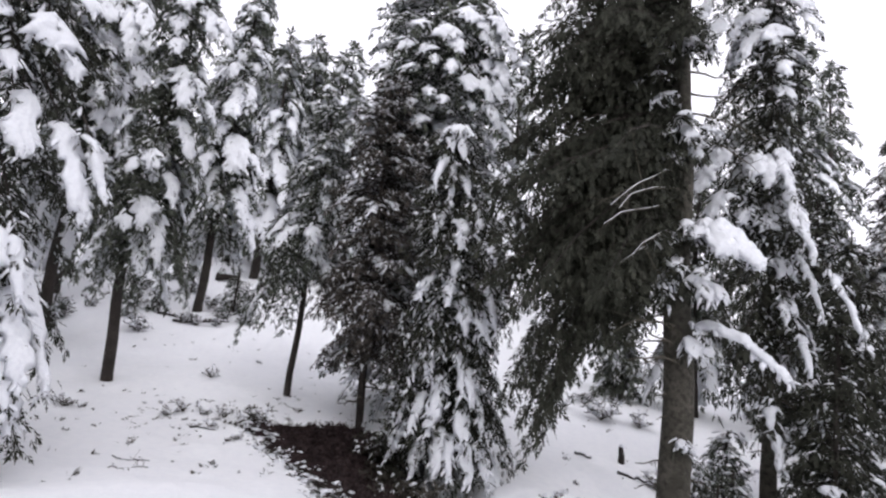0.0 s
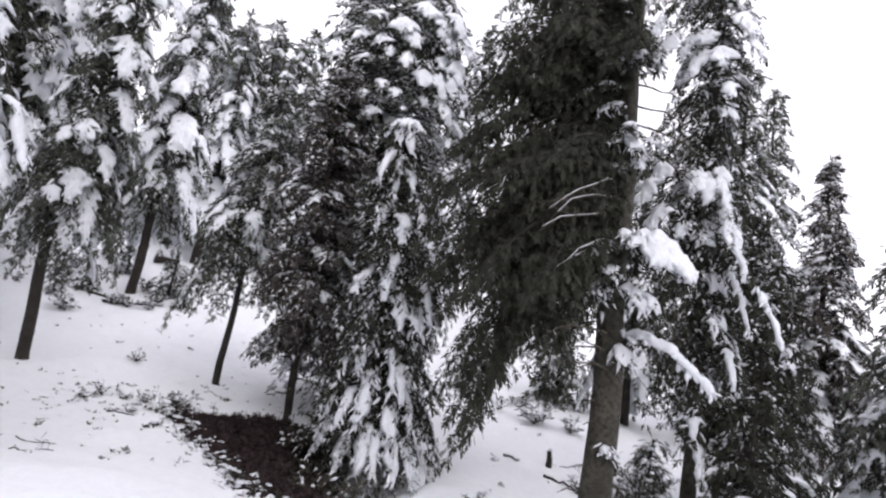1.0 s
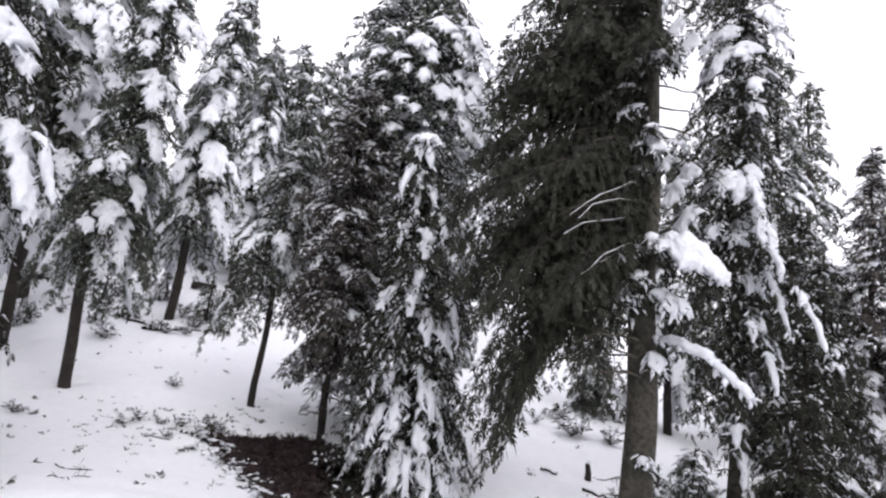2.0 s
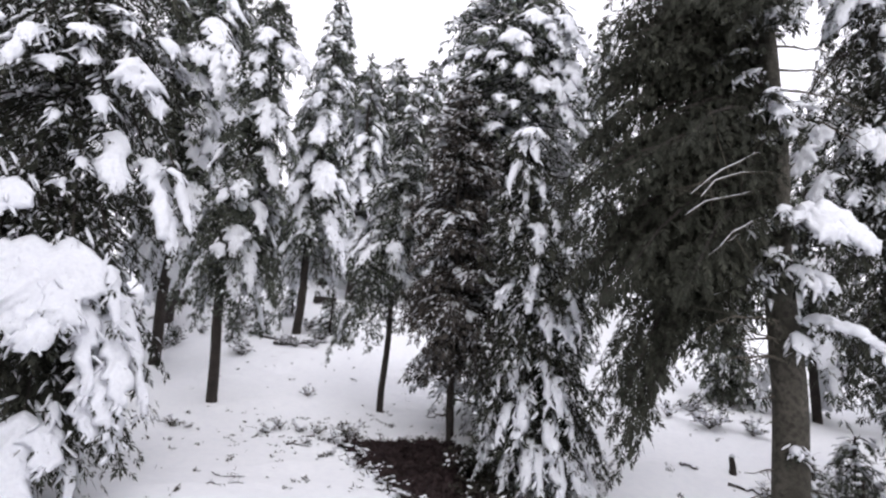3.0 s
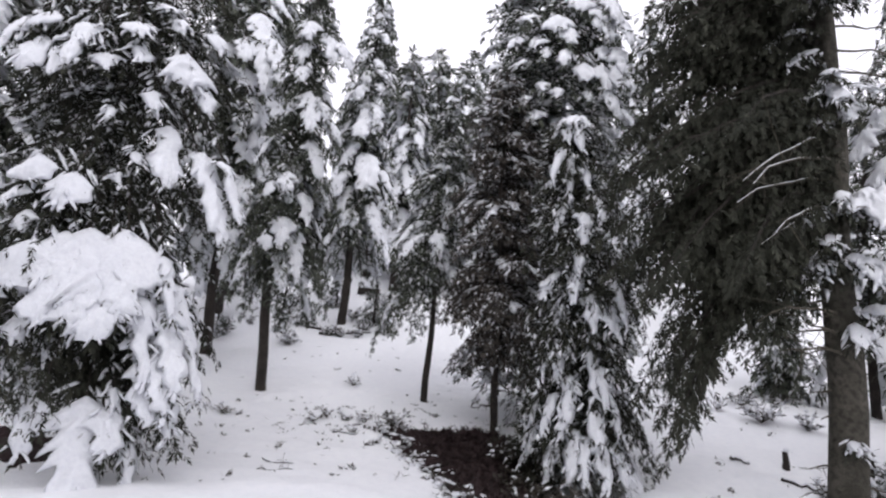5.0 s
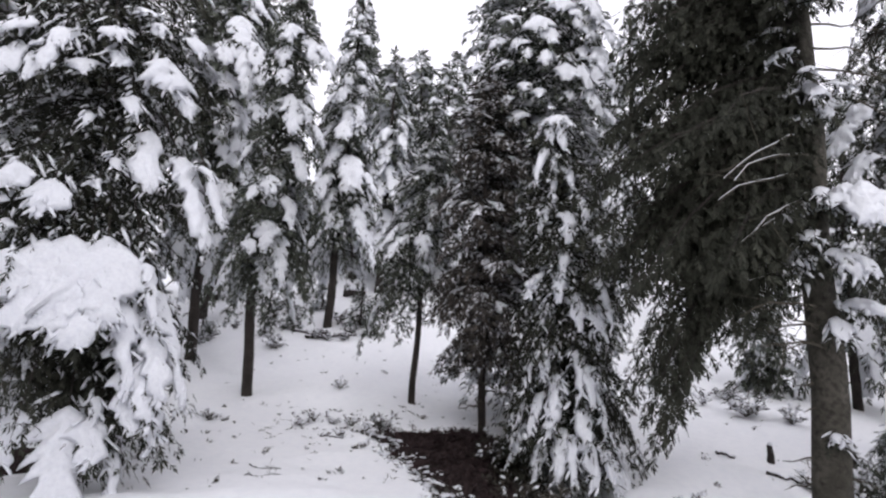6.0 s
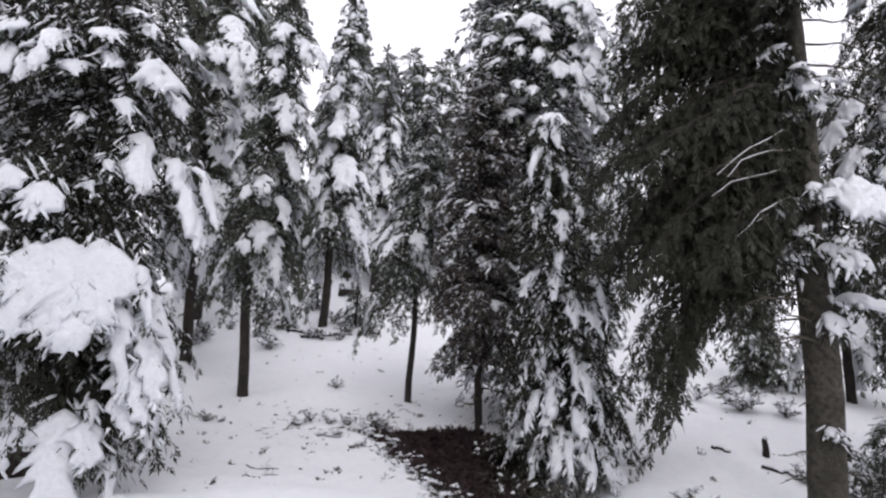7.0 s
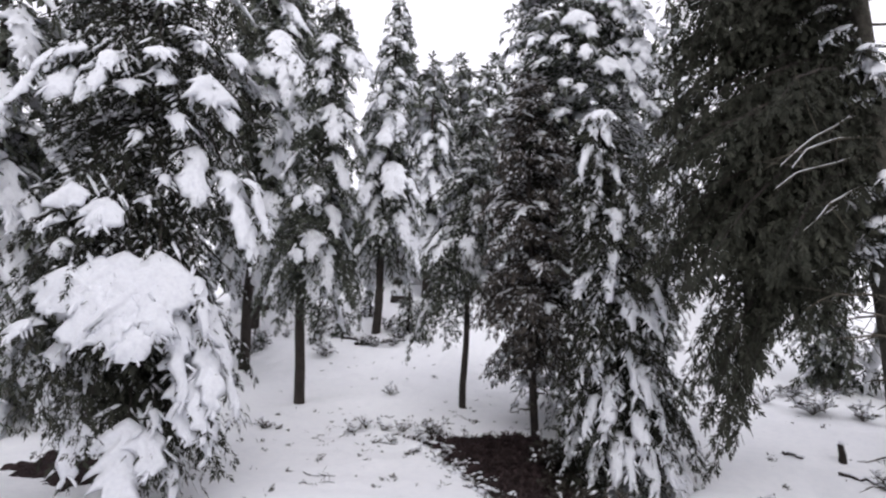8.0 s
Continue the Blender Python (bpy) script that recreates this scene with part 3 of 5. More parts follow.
laden(spire_fir, 8.19, -81, 1.01, 0.12, 1.12, 0.60, 1.9, 0.59)
laden(spire_fir, 7.89, -49, 1.11, 0.12, 1.11, 0.47, 1.6, 0.59)
laden(spire_fir, 7.65, -91, 1.01, 0.12, 1.09, 0.40, 1.5, 0.63)
laden(spire_fir, 6.47, -65, 1.17, 0.12, 1.20, 0.45, 1.9, 0.47)
laden(spire_fir, 6.52, -48, 1.10, 0.12, 1.05, 0.33, 1.4, 0.70)
laden(spire_fir, 7.22, -85, 1.11, 0.12, 1.03, 0.34, 1.5, 0.74)
laden(spire_fir, 5.43, -45, 1.14, 0.12, 1.15, 0.34, 1.6, 0.53)
laden(spire_fir, 4.86, -16, 1.07, 0.12, 1.18, 0.24, 1.4, 0.50)
laden(spire_fir, 5.01, -80, 1.21, 0.12, 1.04, 0.48, 1.5, 0.71)
laden(spire_fir, 4.88, -96, 1.23, 0.12, 0.99, 0.50, 1.4, 0.80)
laden(spire_fir, 3.95, -75, 1.22, 0.12, 1.09, 0.40, 1.6, 0.64)
laden(spire_fir, 3.63, -51, 1.14, 0.12, 1.40, 0.34, 1.6, 0.42)
laden(spire_fir, 3.83, -92, 1.22, 0.12, 1.01, 0.45, 1.5, 0.78)
laden(spire_fir, 3.18, -64, 1.12, 0.12, 1.19, 0.32, 1.5, 0.48)
laden(spire_fir, 4.42, -49, 1.09, 0.12, 1.14, 0.32, 1.4, 0.55)
laden(spire_fir, 6.14, -24, 1.17, 0.12, 1.07, 0.29, 1.4, 0.66)
laden(spire_fir, 7.87, -32, 1.32, 0.12, 1.07, 0.32, 1.5, 0.66)
fir(4, at(-3.87, 20.9), (-3.35, 20.9, 14.3), 0.13, 3.1, 1.7, power=0.7, low=0.5, droop=1.5, loaded=0.85, load=0.9, fat=3.6, dust=0.3, size=0.22, gap=0.36, dens=0.7, hang=0.6,
    dead=((2.9, 190, 1.5, -0.6), (3.0, 215, 1.4, -0.6), (3.2, 250, 1.3, -0.8), (2.8, 340, 0.9, -0.7)), width=0.36,
    label="white snow-covered fir standing on the slope", group="hillside firs")
thin_fir = fir(5, at(-0.62, 13.0), (-0.42, 13, 6.7), 0.06, 2.75, 1.15, power=0.7, droop=1.05, rise=0.05, loaded=0.55, load=0.6, fat=0.75, dust=0.28, low=0.85, lean=(185, 0.25), whorl=9,
    gap=0.22, hang=0.6, size=0.12,
    label="small dark fir with a thin bare stem, lightly dusted", group="near firs")
laden(thin_fir, 3, 195, 0.98, 0.05, 1.68, 0.28, 0)
laden(thin_fir, 2.9, 172, 0.85, 0.05, 1.80, 0.28, 0)
laden(thin_fir, 3.2, 215, 0.94, 0.05, 1.56, 0.28, 0)
laden(thin_fir, 3, -60, 0.68, 0.05, 1.20, 0.28, 0)
fir(6, at(0.69, 10.85), (0.62, 11.0, 6.7), 0.055, 1.45, 1.0, power=0.45, droop=0.7, loaded=0.2, load=0.4, fat=0.5, dust=0.15, size=0.115, needles=BROWN_NEEDLES, whorl=9, gap=0.22, low=0.5,
    dead=((0.5, 180, 0.4, 0.0), (0.75, 10, 0.5, 0.0), (0.9, -60, 0.5, -0.1), (1.1, 200, 0.5, 0.0), (0.6, -110, 0.4, 0.0)),
    label="dark brownish fir with little snow beside the bare soil", group="near firs")
green_fir = fir(7, at(1.75, 12.3), (1.6, 12.3, 13.5), 0.17, 1.2, 1.9, power=0.5, droop=0.6, loaded=0.55, load=0.5, fat=0.8, dust=0.7, snow_side=None, whorl=7, sparse_from=9.2, size=0.16, dens=0.66, label="tall dark green fir with snow clumps on one side", group="near firs")
laden(green_fir, 8.70, -69, 2.11, 0.12, 0.99, 0.31, 2.4, 0.81)
laden(green_fir, 9.03, -62, 2.22, 0.12, 0.99, 0.31, 2.4, 0.82)
laden(green_fir, 8.13, -59, 2.23, 0.12, 1.00, 0.23, 2.4, 0.80)
laden(green_fir, 7.69, -66, 2.12, 0.12, 1.00, 0.28, 2.4, 0.79)
laden(green_fir, 8.70, -57, 2.34, 0.12, 0.98, 0.22, 2.2, 0.83)
laden(green_fir, 6.64, -58, 2.28, 0.12, 0.77, 0.17, 2, 0.84)
laden(green_fir, 8.20, -90, 1.98, 0.12, 0.90, 0.33, 1.8, 0.84)
laden(green_fir, 8.91, -84, 1.98, 0.12, 0.92, 0.43, 2.2, 0.84)
laden(green_fir, 7.64, -123, 2.02, 0.12, 0.62, 0.37, 1.2, 0.84)
laden(green_fir, 6.76, -128, 2.07, 0.12, 0.59, 0.35, 1.2, 0.84)
laden(green_fir, 7.61, -109, 1.92, 0.12, 0.64, 0.38, 1.2, 0.84)
laden(green_fir, 6.19, -111, 1.91, 0.12, 0.62, 0.36, 1.2, 0.84)
laden(green_fir, 6.60, -95, 1.92, 0.12, 0.62, 0.29, 1.4, 0.84)
laden(green_fir, 5.98, -135, 2.11, 0.12, 0.57, 0.35, 1, 0.84)
laden(green_fir, 5.81, -120, 2.01, 0.12, 0.59, 0.35, 1, 0.84)
laden(green_fir, 7.76, -80, 2.11, 0.12, 0.98, 0.31, 2.1, 0.84)
laden(green_fir, 8.63, -72, 1.97, 0.12, 0.84, 0.43, 1.9, 0.84)
laden(green_fir, 8.70, -65, 2.12, 0.12, 1.02, 0.31, 2.1, 0.75)
laden(green_fir, 7.95, -63, 2.24, 0.12, 1.05, 0.25, 2.1, 0.70)
laden(green_fir, 7.29, -66, 2.22, 0.12, 0.98, 0.25, 1.9, 0.83)
laden(green_fir, 7.08, -57, 2.23, 0.12, 0.99, 0.23, 1.8, 0.82)
laden(green_fir, 7.85, -93, 2.09, 0.12, 0.92, 0.24, 1.6, 0.84)
laden(green_fir, 8.47, -98, 1.98, 0.12, 0.91, 0.53, 1.8, 0.84)
laden(green_fir, 7.37, -102, 1.92, 0.12, 0.64, 0.20, 1.5, 0.84)
laden(green_fir, 6.43, -78, 1.90, 0.12, 0.54, 0.16, 1.2, 0.84)
laden(green_fir, 7.55, -57, 2.30, 0.12, 0.86, 0.23, 1.6, 0.84)
laden(green_fir, 7.90, -115, 2.00, 0.12, 0.53, 0.35, 1.2, 0.84)
laden(green_fir, 7.02, -117, 2.00, 0.12, 0.52, 0.24, 1.2, 0.84)
laden(green_fir, 6.44, -118, 2.01, 0.12, 0.59, 0.24, 1.1, 0.84)
laden(green_fir, 7.00, -133, 2.10, 0.12, 0.50, 0.24, 1.1, 0.84)
laden(green_fir, 6.28, -134, 2.10, 0.12, 0.50, 0.18, 1.1, 0.84)
laden(green_fir, 5.79, -137, 2.28, 0.12, 0.38, 0.21, 1.1, 0.84)
laden(green_fir, 6.54, -104, 2.00, 0.12, 0.51, 0.23, 1.2, 0.84)
draped_fir = fir(8, at(1.93, 9.4), (1.62, 9.4, 5.36), 0.10, 0.4, 1.05, power=0.38, droop=1.2, rise=0.1, loaded=0.35, load=0.6, fat=0.9, dust=0.22, width=0.28, snow_side=-35, needles=DARK_NEEDLES, whorl=9, gap=0.22,
    size=0.11, hang=0.7, low=1.0, tuft=FINE_SPRAY, dens=0.9,
    label="young fir draped in snow down to the ground", group="near firs")
laden(draped_fir, 5.38, -121, 0.39, 0.12, 1.17, 0.60, 1.2, 0.50)
laden(draped_fir, 5.45, -100, 0.34, 0.1, 0.9, 0.5, 1.6, 0.2)
laden(draped_fir, 5.43, -40, 0.36, 0.1, 1, 0.5, 1.5, 0.2)
laden(draped_fir, 5.43, -160, 0.36, 0.1, 1, 0.5, 1.5, 0.2)
laden(draped_fir, 5.38, -83, 0.47, 0.12, 1.40, 0.38, 1.1, 0.42)
laden(draped_fir, 5.09, -139, 0.57, 0.12, 1.51, 0.25, 1.1, 0.42)
laden(draped_fir, 5.00, -107, 0.54, 0.12, 1.76, 0.24, 1.1, 0.42)
laden(draped_fir, 4.75, -73, 0.57, 0.12, 1.17, 0.25, 1.1, 0.51)
laden(draped_fir, 4.20, -127, 0.66, 0.12, 1.12, 0.25, 1.1, 0.59)
laden(draped_fir, 4.29, -142, 0.76, 0.12, 0.99, 0.36, 1.1, 0.80)
laden(draped_fir, 4.07, -88, 0.68, 0.12, 1.18, 0.34, 1.3, 0.49)
laden(draped_fir, 4.45, -65, 0.80, 0.12, 1.09, 0.30, 1.2, 0.63)
laden(draped_fir, 4.06, -54, 0.96, 0.12, 0.99, 0.46, 1.2, 0.81)
laden(draped_fir, 3.62, -100, 0.72, 0.12, 1.07, 0.27, 1.1, 0.66)
laden(draped_fir, 3.25, -106, 0.78, 0.12, 1.09, 0.26, 1.4, 0.63)
laden(draped_fir, 2.97, -172, 0.86, 0.12, 0.98, 0.29, 1.2, 0.82)
laden(draped_fir, 2.91, -131, 0.76, 0.12, 1.05, 0.21, 1.2, 0.70)
laden(draped_fir, 2.98, -88, 0.85, 0.12, 1.12, 0.28, 1.4, 0.58)
laden(draped_fir, 2.98, -69, 0.96, 0.12, 1.03, 0.31, 1.4, 0.73)
laden(draped_fir, 3.27, -58, 1.09, 0.12, 1.11, 0.17, 1.1, 0.60)
laden(draped_fir, 2.59, -85, 0.84, 0.12, 1.00, 0.26, 1.1, 0.79)
laden(draped_fir, 2.66, -72, 0.90, 0.12, 0.98, 0.40, 1.1, 0.84)
laden(draped_fir, 2.33, -126, 0.88, 0.12, 1.06, 0.30, 1.3, 0.69)
laden(draped_fir, 1.97, -139, 0.91, 0.12, 0.86, 0.18, 1.1, 0.84)
laden(draped_fir, 1.80, -117, 1.01, 0.12, 1.21, 0.26, 1.5, 0.46)
laden(draped_fir, 1.68, -132, 0.99, 0.12, 1.10, 0.19, 1.3, 0.61)
laden(draped_fir, 2.22, -87, 0.96, 0.12, 1.11, 0.17, 1.3, 0.60)
laden(draped_fir, 2.11, -76, 1.02, 0.12, 1.09, 0.22, 1.3, 0.63)
laden(draped_fir, 1.91, -70, 1.08, 0.12, 1.13, 0.14, 1.1, 0.56)
laden(draped_fir, 1.64, -86, 1.06, 0.12, 1.04, 0.30, 1.4, 0.71)
laden(draped_fir, 1.16, -129, 1.09, 0.12, 1.04, 0.20, 1.2, 0.71)
laden(draped_fir, 1.22, -108, 1.11, 0.12, 1.11, 0.22, 1.4, 0.59)
laden(draped_fir, 1.25, -96, 1.12, 0.12, 1.08, 0.18, 1.3, 0.64)
laden(draped_fir, 1.29, -81, 1.19, 0.12, 1.12, 0.24, 1.4, 0.58)
laden(draped_fir, 1.29, -68, 1.25, 0.12, 1.06, 0.19, 1.3, 0.67)
laden(draped_fir, 1.34, -154, 1.01, 0.12, 0.90, 0.19, 0.98, 0.84)
laden(draped_fir, 2.94, -65, 1.02, 0.12, 1.08, 0.16, 0.98, 0.65)
laden(draped_fir, 1.81, -111, 0.99, 0.12, 1.04, 0.16, 1.1, 0.71)
laden(draped_fir, 1.18, -64, 1.29, 0.12, 1.01, 0.18, 1.1, 0.78)
laden(draped_fir, 1.66, -154, 0.97, 0.12, 1.00, 0.15, 0.98, 0.80)
old_fir = fir(9, (4.78, 8.0, -0.05), (4.6, 8.0, 10.8), 0.215, 3.75, 2.35, power=0.62, droop=0.6, rise=0.05, loaded=0.0, load=0.4, fat=0.5, dust=0.0, lean=(188, 0.8),
    needles=DARK_NEEDLES, bark=BARK, width=0.30, whorl=19, gap=0.22, size=0.145, hang=1.0, sparse_from=7.8, flare=1.0, sink=1.0, only=(118, 216, 6.4, 250), tuft=FINE_SPRAY, dens=0.85,
    label="big old fir with a thick mossy trunk and dark sheltered boughs", group="near firs",
    dead=((3.75, 220, 1.94, -0.19), (4.09, 220, 2.5, -0.09), (4.68, 222, 2.62, -0.245), (4.39, 224, 2.56, -0.13), (3.76, 226, 2.22, -0.11), (2.09, -140, 1.27, 0.29), (1.89, -140, 1.8, 0.18), (2.40, -140, 2.16, 0.1), (6.2, -8, 1.0, 0.15), (5.9, -5, 1.1, 0.05), (5.6, -15, 1.2, -0.1), (5.3, -10, 1.2, -0.25), (3.9, 190, 1.1, -0.1), (3.5, 200, 1.2, -0.3), (2.9, 185, 0.9, 0.0), (2.2, 185, 0.8, 0.0), (1.95, 190, 0.6, 0.05), (1.5, 180, 0.45, 0.0), (1.2, 185, 0.35, 0.0), (0.55, 175, 0.55, 0.1), (0.25, 170, 0.5, 0.15), (0.4, 0, 0.6, -0.1), (3.6, -100, 0.8, 0.2), (3.2, -120, 0.9, 0.1), (3.0, 205, 1.2, -0.1), (2.6, 200, 0.9, -0.1)), )
laden(old_fir, 4.93, -173, 3.08, 0.08, 0.49, 0.14, 0, 0.30)
laden(old_fir, 4.73, -173, 3.04, 0.08, 0.52, 0.14, 0, 0.30)
laden(old_fir, 4.36, -172, 2.98, 0.08, 0.50, 0.14, 0, 0.30)
laden(old_fir, 5.15, -172, 3.03, 0.08, 0.49, 0.14, 0, 0.30)
laden(old_fir, 4.07, -172, 2.92, 0.08, 0.49, 0.12, 0, 0.30)
laden(old_fir, 7.98, -178, 2.43, 0.1, 0.62, 0.25, 0, 0.30)
laden(old_fir, 7.71, -178, 2.34, 0.1, 0.67, 0.25, 0, 0.30)
laden(old_fir, 7.28, -174, 2.24, 0.1, 0.69, 0.26, 0, 0.30)
laden(old_fir, 6.96, -177, 2.39, 0.1, 0.65, 0.24, 0, 0.30)
laden(old_fir, 6.54, -175, 2.48, 0.1, 0.61, 0.22, 0, 0.30)
laden(old_fir, 6.22, -177, 2.53, 0.1, 0.60, 0.22, 0, 0.30)
laden(old_fir, 8.01, -171, 2.03, 0.1, 0.72, 0.30, 0, 0.30)
laden(old_fir, 7.22, -170, 2.12, 0.1, 0.63, 0.27, 0, 0.30)
laden(old_fir, 4.16, -173, 2.67, 0.05, 0.54, 0.22, 0, 0.30)
laden(old_fir, 6.67, -160, 0.85, 0.25, 0.61, 0.41, 0.8, 0.25)
laden(old_fir, 6.56, -134, 0.85, 0.25, 0.59, 0.40, 0.8, 0.25)
laden(old_fir, 6.56, -111, 0.85, 0.25, 0.61, 0.39, 0.9, 0.25)
laden(old_fir, 6.51, -96, 0.96, 0.25, 0.63, 0.26, 0.9, 0.25)
laden(old_fir, 6.12, -171, 0.95, 0.25, 0.60, 0.31, 0.7, 0.25)
laden(old_fir, 5.80, -152, 0.85, 0.25, 0.67, 0.30, 0.7, 0.25)
laden(old_fir, 5.30, -143, 0.74, 0.25, 0.65, 0.43, 0.8, 0.25)
laden(old_fir, 5.24, -117, 0.75, 0.25, 0.64, 0.43, 0.8, 0.25)
laden(old_fir, 5.28, 175, 1.15, 0.25, 0.51, 0.23, 0.6, 0.25)
laden(old_fir, 4.87, -144, 0.63, 0.25, 0.51, 0.30, 0.9, 0.25)
laden(old_fir, 3.10, -145, 0.85, 0.25, 0.63, 0.48, 0.7, 0.25)
laden(old_fir, 3.15, -163, 0.95, 0.25, 0.55, 0.36, 0.6, 0.25)
laden(old_fir, 3.49, -169, 2.44, 0.05, 0.64, 0.26, 0, 0.30)
laden(old_fir, 3.73, -172, 2.52, 0.05, 0.53, 0.26, 0, 0.30)
laden(old_fir, 3.42, -172, 2.04, 0.05, 0.74, 0.32, 0, 0.30)
laden(old_fir, 4.02, -174, 2.11, 0.05, 0.61, 0.32, 0, 0.30)
laden(old_fir, 3.42, -174, 1.63, 0.05, 0.87, 0.42, 0, 0.30)
laden(old_fir, 4.07, -172, 1.72, 0.05, 0.75, 0.40, 0, 0.30)
laden(old_fir, 3.44, -169, 1.33, 0.05, 1.03, 0.52, 0, 0.30)
laden(old_fir, 4.11, -168, 1.31, 0.05, 0.93, 0.53, 0, 0.30)
laden(old_fir, 3.38, -163, 1.01, 0.05, 1.19, 0.60, 0, 0.30)
laden(old_fir, 4.57, -174, 1.81, 0.05, 0.68, 0.38, 0, 0.30)
laden(old_fir, 4.33, -173, 2.41, 0.05, 0.53, 0.27, 0, 0.30)
laden(old_fir, 4.6, -150, 1.7, 0.05, 0.9, 0.3, 0)
laden(old_fir, 4.9, -140, 1.5, 0.05, 0.95, 0.3, 0)
laden(old_fir, 4.4, -160, 2.1, 0.05, 0.85, 0.28, 0)
laden(old_fir, 5.3, -145, 1.5, 0.05, 0.9, 0.3, 0)
laden(old_fir, 4.75, -166, 2.3, 0.05, 0.8, 0.28, 0)
laden(old_fir, 5.2, -158, 1.9, 0.05, 0.9, 0.3, 0)
laden(old_fir, 5.7, -150, 1.5, 0.05, 0.9, 0.3, 0)
laden(old_fir, 4.2, -152, 1.6, 0.05, 0.8, 0.3, 0)
laden(old_fir, 5.12, -174, 3.42, 0.1, 0.57, 0.14, 0, 0.30)
laden(old_fir, 5.21, -171, 3.29, 0.1, 0.53, 0.15, 0, 0.30)
laden(old_fir, 4.18, -172, 3.25, 0.1, 0.42, 0.15, 0, 0.30)
laden(old_fir, 5.65, -171, 2.58, 0.1, 0.60, 0.17, 0, 0.30)
laden(old_fir, 6.07, -168, 2.46, 0.1, 0.59, 0.18, 0, 0.30)
laden(old_fir, 4.09, -173, 3.17, 0.1, 0.54, 0.15, 0, 0.30)
laden(old_fir, 6.69, -170, 2.48, 0.1, 0.61, 0.18, 0, 0.30)
laden(old_fir, 7.10, -170, 2.24, 0.1, 0.61, 0.20, 0, 0.30)
laden(old_fir, 3.74, -62, 1.28, 0.6, 1.01, 0.34, 4.6, 0.15)
laden(old_fir, 3.63, -78, 1.04, 0.6, 0.86, 0.39, 4.2, 0.15)
laden(old_fir, 2.44, -53, 1.48, 0.15, 0.57, 0.05, 3, 0.15)
laden(old_fir, 3.16, -84, 0.86, 0.2, 0.73, 0.31, 1.5, 0.30)
laden(old_fir, 3.11, -77, 0.96, 0.2, 0.58, 0.22, 1.4, 0.40)
laden(old_fir, 2.33, -90, 0.54, 0.1, 0.72, 0.48, 1, 0.30)
laden(old_fir, 3.35, -132, 0.66, 0.12, 0.99, 0.32, 1.3, 0.82)
laden(old_fir, 3.7, -172, 2.60, 0.05, 1.26, 0.18, 0)
laden(old_fir, 3.6, -174, 2.33, 0.05, 1.29, 0.18, 0)
laden(old_fir, 3.8, -175, 2.64, 0.05, 1.00, 0.19, 0)
laden(old_fir, 3.6, -177, 2.41, 0.05, 1.30, 0.19, 0)
laden(old_fir, 3.8, -169, 2.42, 0.05, 1.16, 0.19, 0)
laden(old_fir, 3.9, -177, 2.57, 0.05, 1.17, 0.19, 0)
laden(old_fir, 3.9, -171, 2.22, 0.05, 1.15, 0.19, 0)
laden(old_fir, 4.9, -170, 2.9, 0.05, 0.95, 0.22, 0)
laden(old_fir, 5.1, -176, 2.8, 0.05, 0.88, 0.22, 0)
laden(old_fir, 4.1, -178, 2.57, 0.05, 0.92, 0.234, 0)
laden(old_fir, 3.7, 176, 2.08, 0.05, 1.43, 0.19, 0)
laden(old_fir, 3.8, -166, 2.11, 0.05, 1.06, 0.24, 0)
laden(old_fir, 3.7, -166, 2.53, 0.05, 1.15, 0.18, 0)
laden(old_fir, 3.75, -140, 0.9, 0.1, 0.4, 0.4, 0.49)
laden(old_fir, 3.4, -125, 0.8, 0.1, 0.4, 0.4, 0.49)
laden(old_fir, 3.9, -112, 0.7, 0.15, 0.4, 0.4, 0.49)
laden(old_fir, 3.2, -150, 0.8, 0.05, 0.4, 0.3, 0.49)
laden(old_fir, 3.6, 190, 1.3, 0.05, 0.9, 0.34, 0)
laden(old_fir, 3.5, 205, 1.2, 0.05, 0.9, 0.34, 0)
laden(old_fir, 3.7, 180, 1.6, 0.05, 0.85, 0.3, 0)
laden(old_fir, 3.4, 170, 1.1, 0.05, 0.9, 0.34, 0)
laden(old_fir, 3.6, 215, 1, 0.05, 0.9, 0.36, 0)
laden(old_fir, 3.8, 198, 1.7, 0.05, 0.85, 0.3, 0)
laden(old_fir, 3.8, -170, 2.68, 0.05, 1.10, 0.30, 0)
laden(old_fir, 3.9, -175, 2.82, 0.05, 0.99, 0.41, 0)
laden(old_fir, 3.7, -169, 2.54, 0.05, 1.22, 0.29, 0)
laden(old_fir, 3.8, -165, 2.29, 0.05, 1.12, 0.27, 0)
laden(old_fir, 0.95, -110, 0.4, 0.15, 0.5, 0.34, 0.8)
laden(old_fir, 5.4, -120, 0.9, 0.1, 0.3, 0.3, 0.7)
laden(old_fir, 5.35, -75, 0.7, 0.1, 0.5, 0.36, 0.7)
laden(old_fir, 5, -95, 0.6, 0.1, 0.5, 0.34, 0.42)
fringed_fir = fir(10, at(7.5, 9.6), (7.3, 9.6, 13.0), 0.125, 3.0, 0.98, power=0.35, lean=(190, 0.15), droop=1.25, loaded=0.75, load=0.9, fat=1.7, dust=0.2, snow_side=-40, whorl=8, hang=0.6, sparse_from=10.5, size=0.14, dens=0.7,
    dead=((1.6, -90, 0.5, 0.0), (1.9, 200, 0.7, 0.0), (2.3, 180, 0.8, -0.2), (2.1, 10, 0.8, -0.1), (1.2, 190, 0.5, 0.1), (2.6, -130, 0.8, -0.3)), needles=DARK_NEEDLES, bark=BARK, tuft=FINE_SPRAY,
    label="fir with long drooping snow-fringed boughs", group="near firs")
laden(fringed_fir, 10.75, -173, 1.98, 0.12, 0.98, 0.52, 0.9, 0.82)
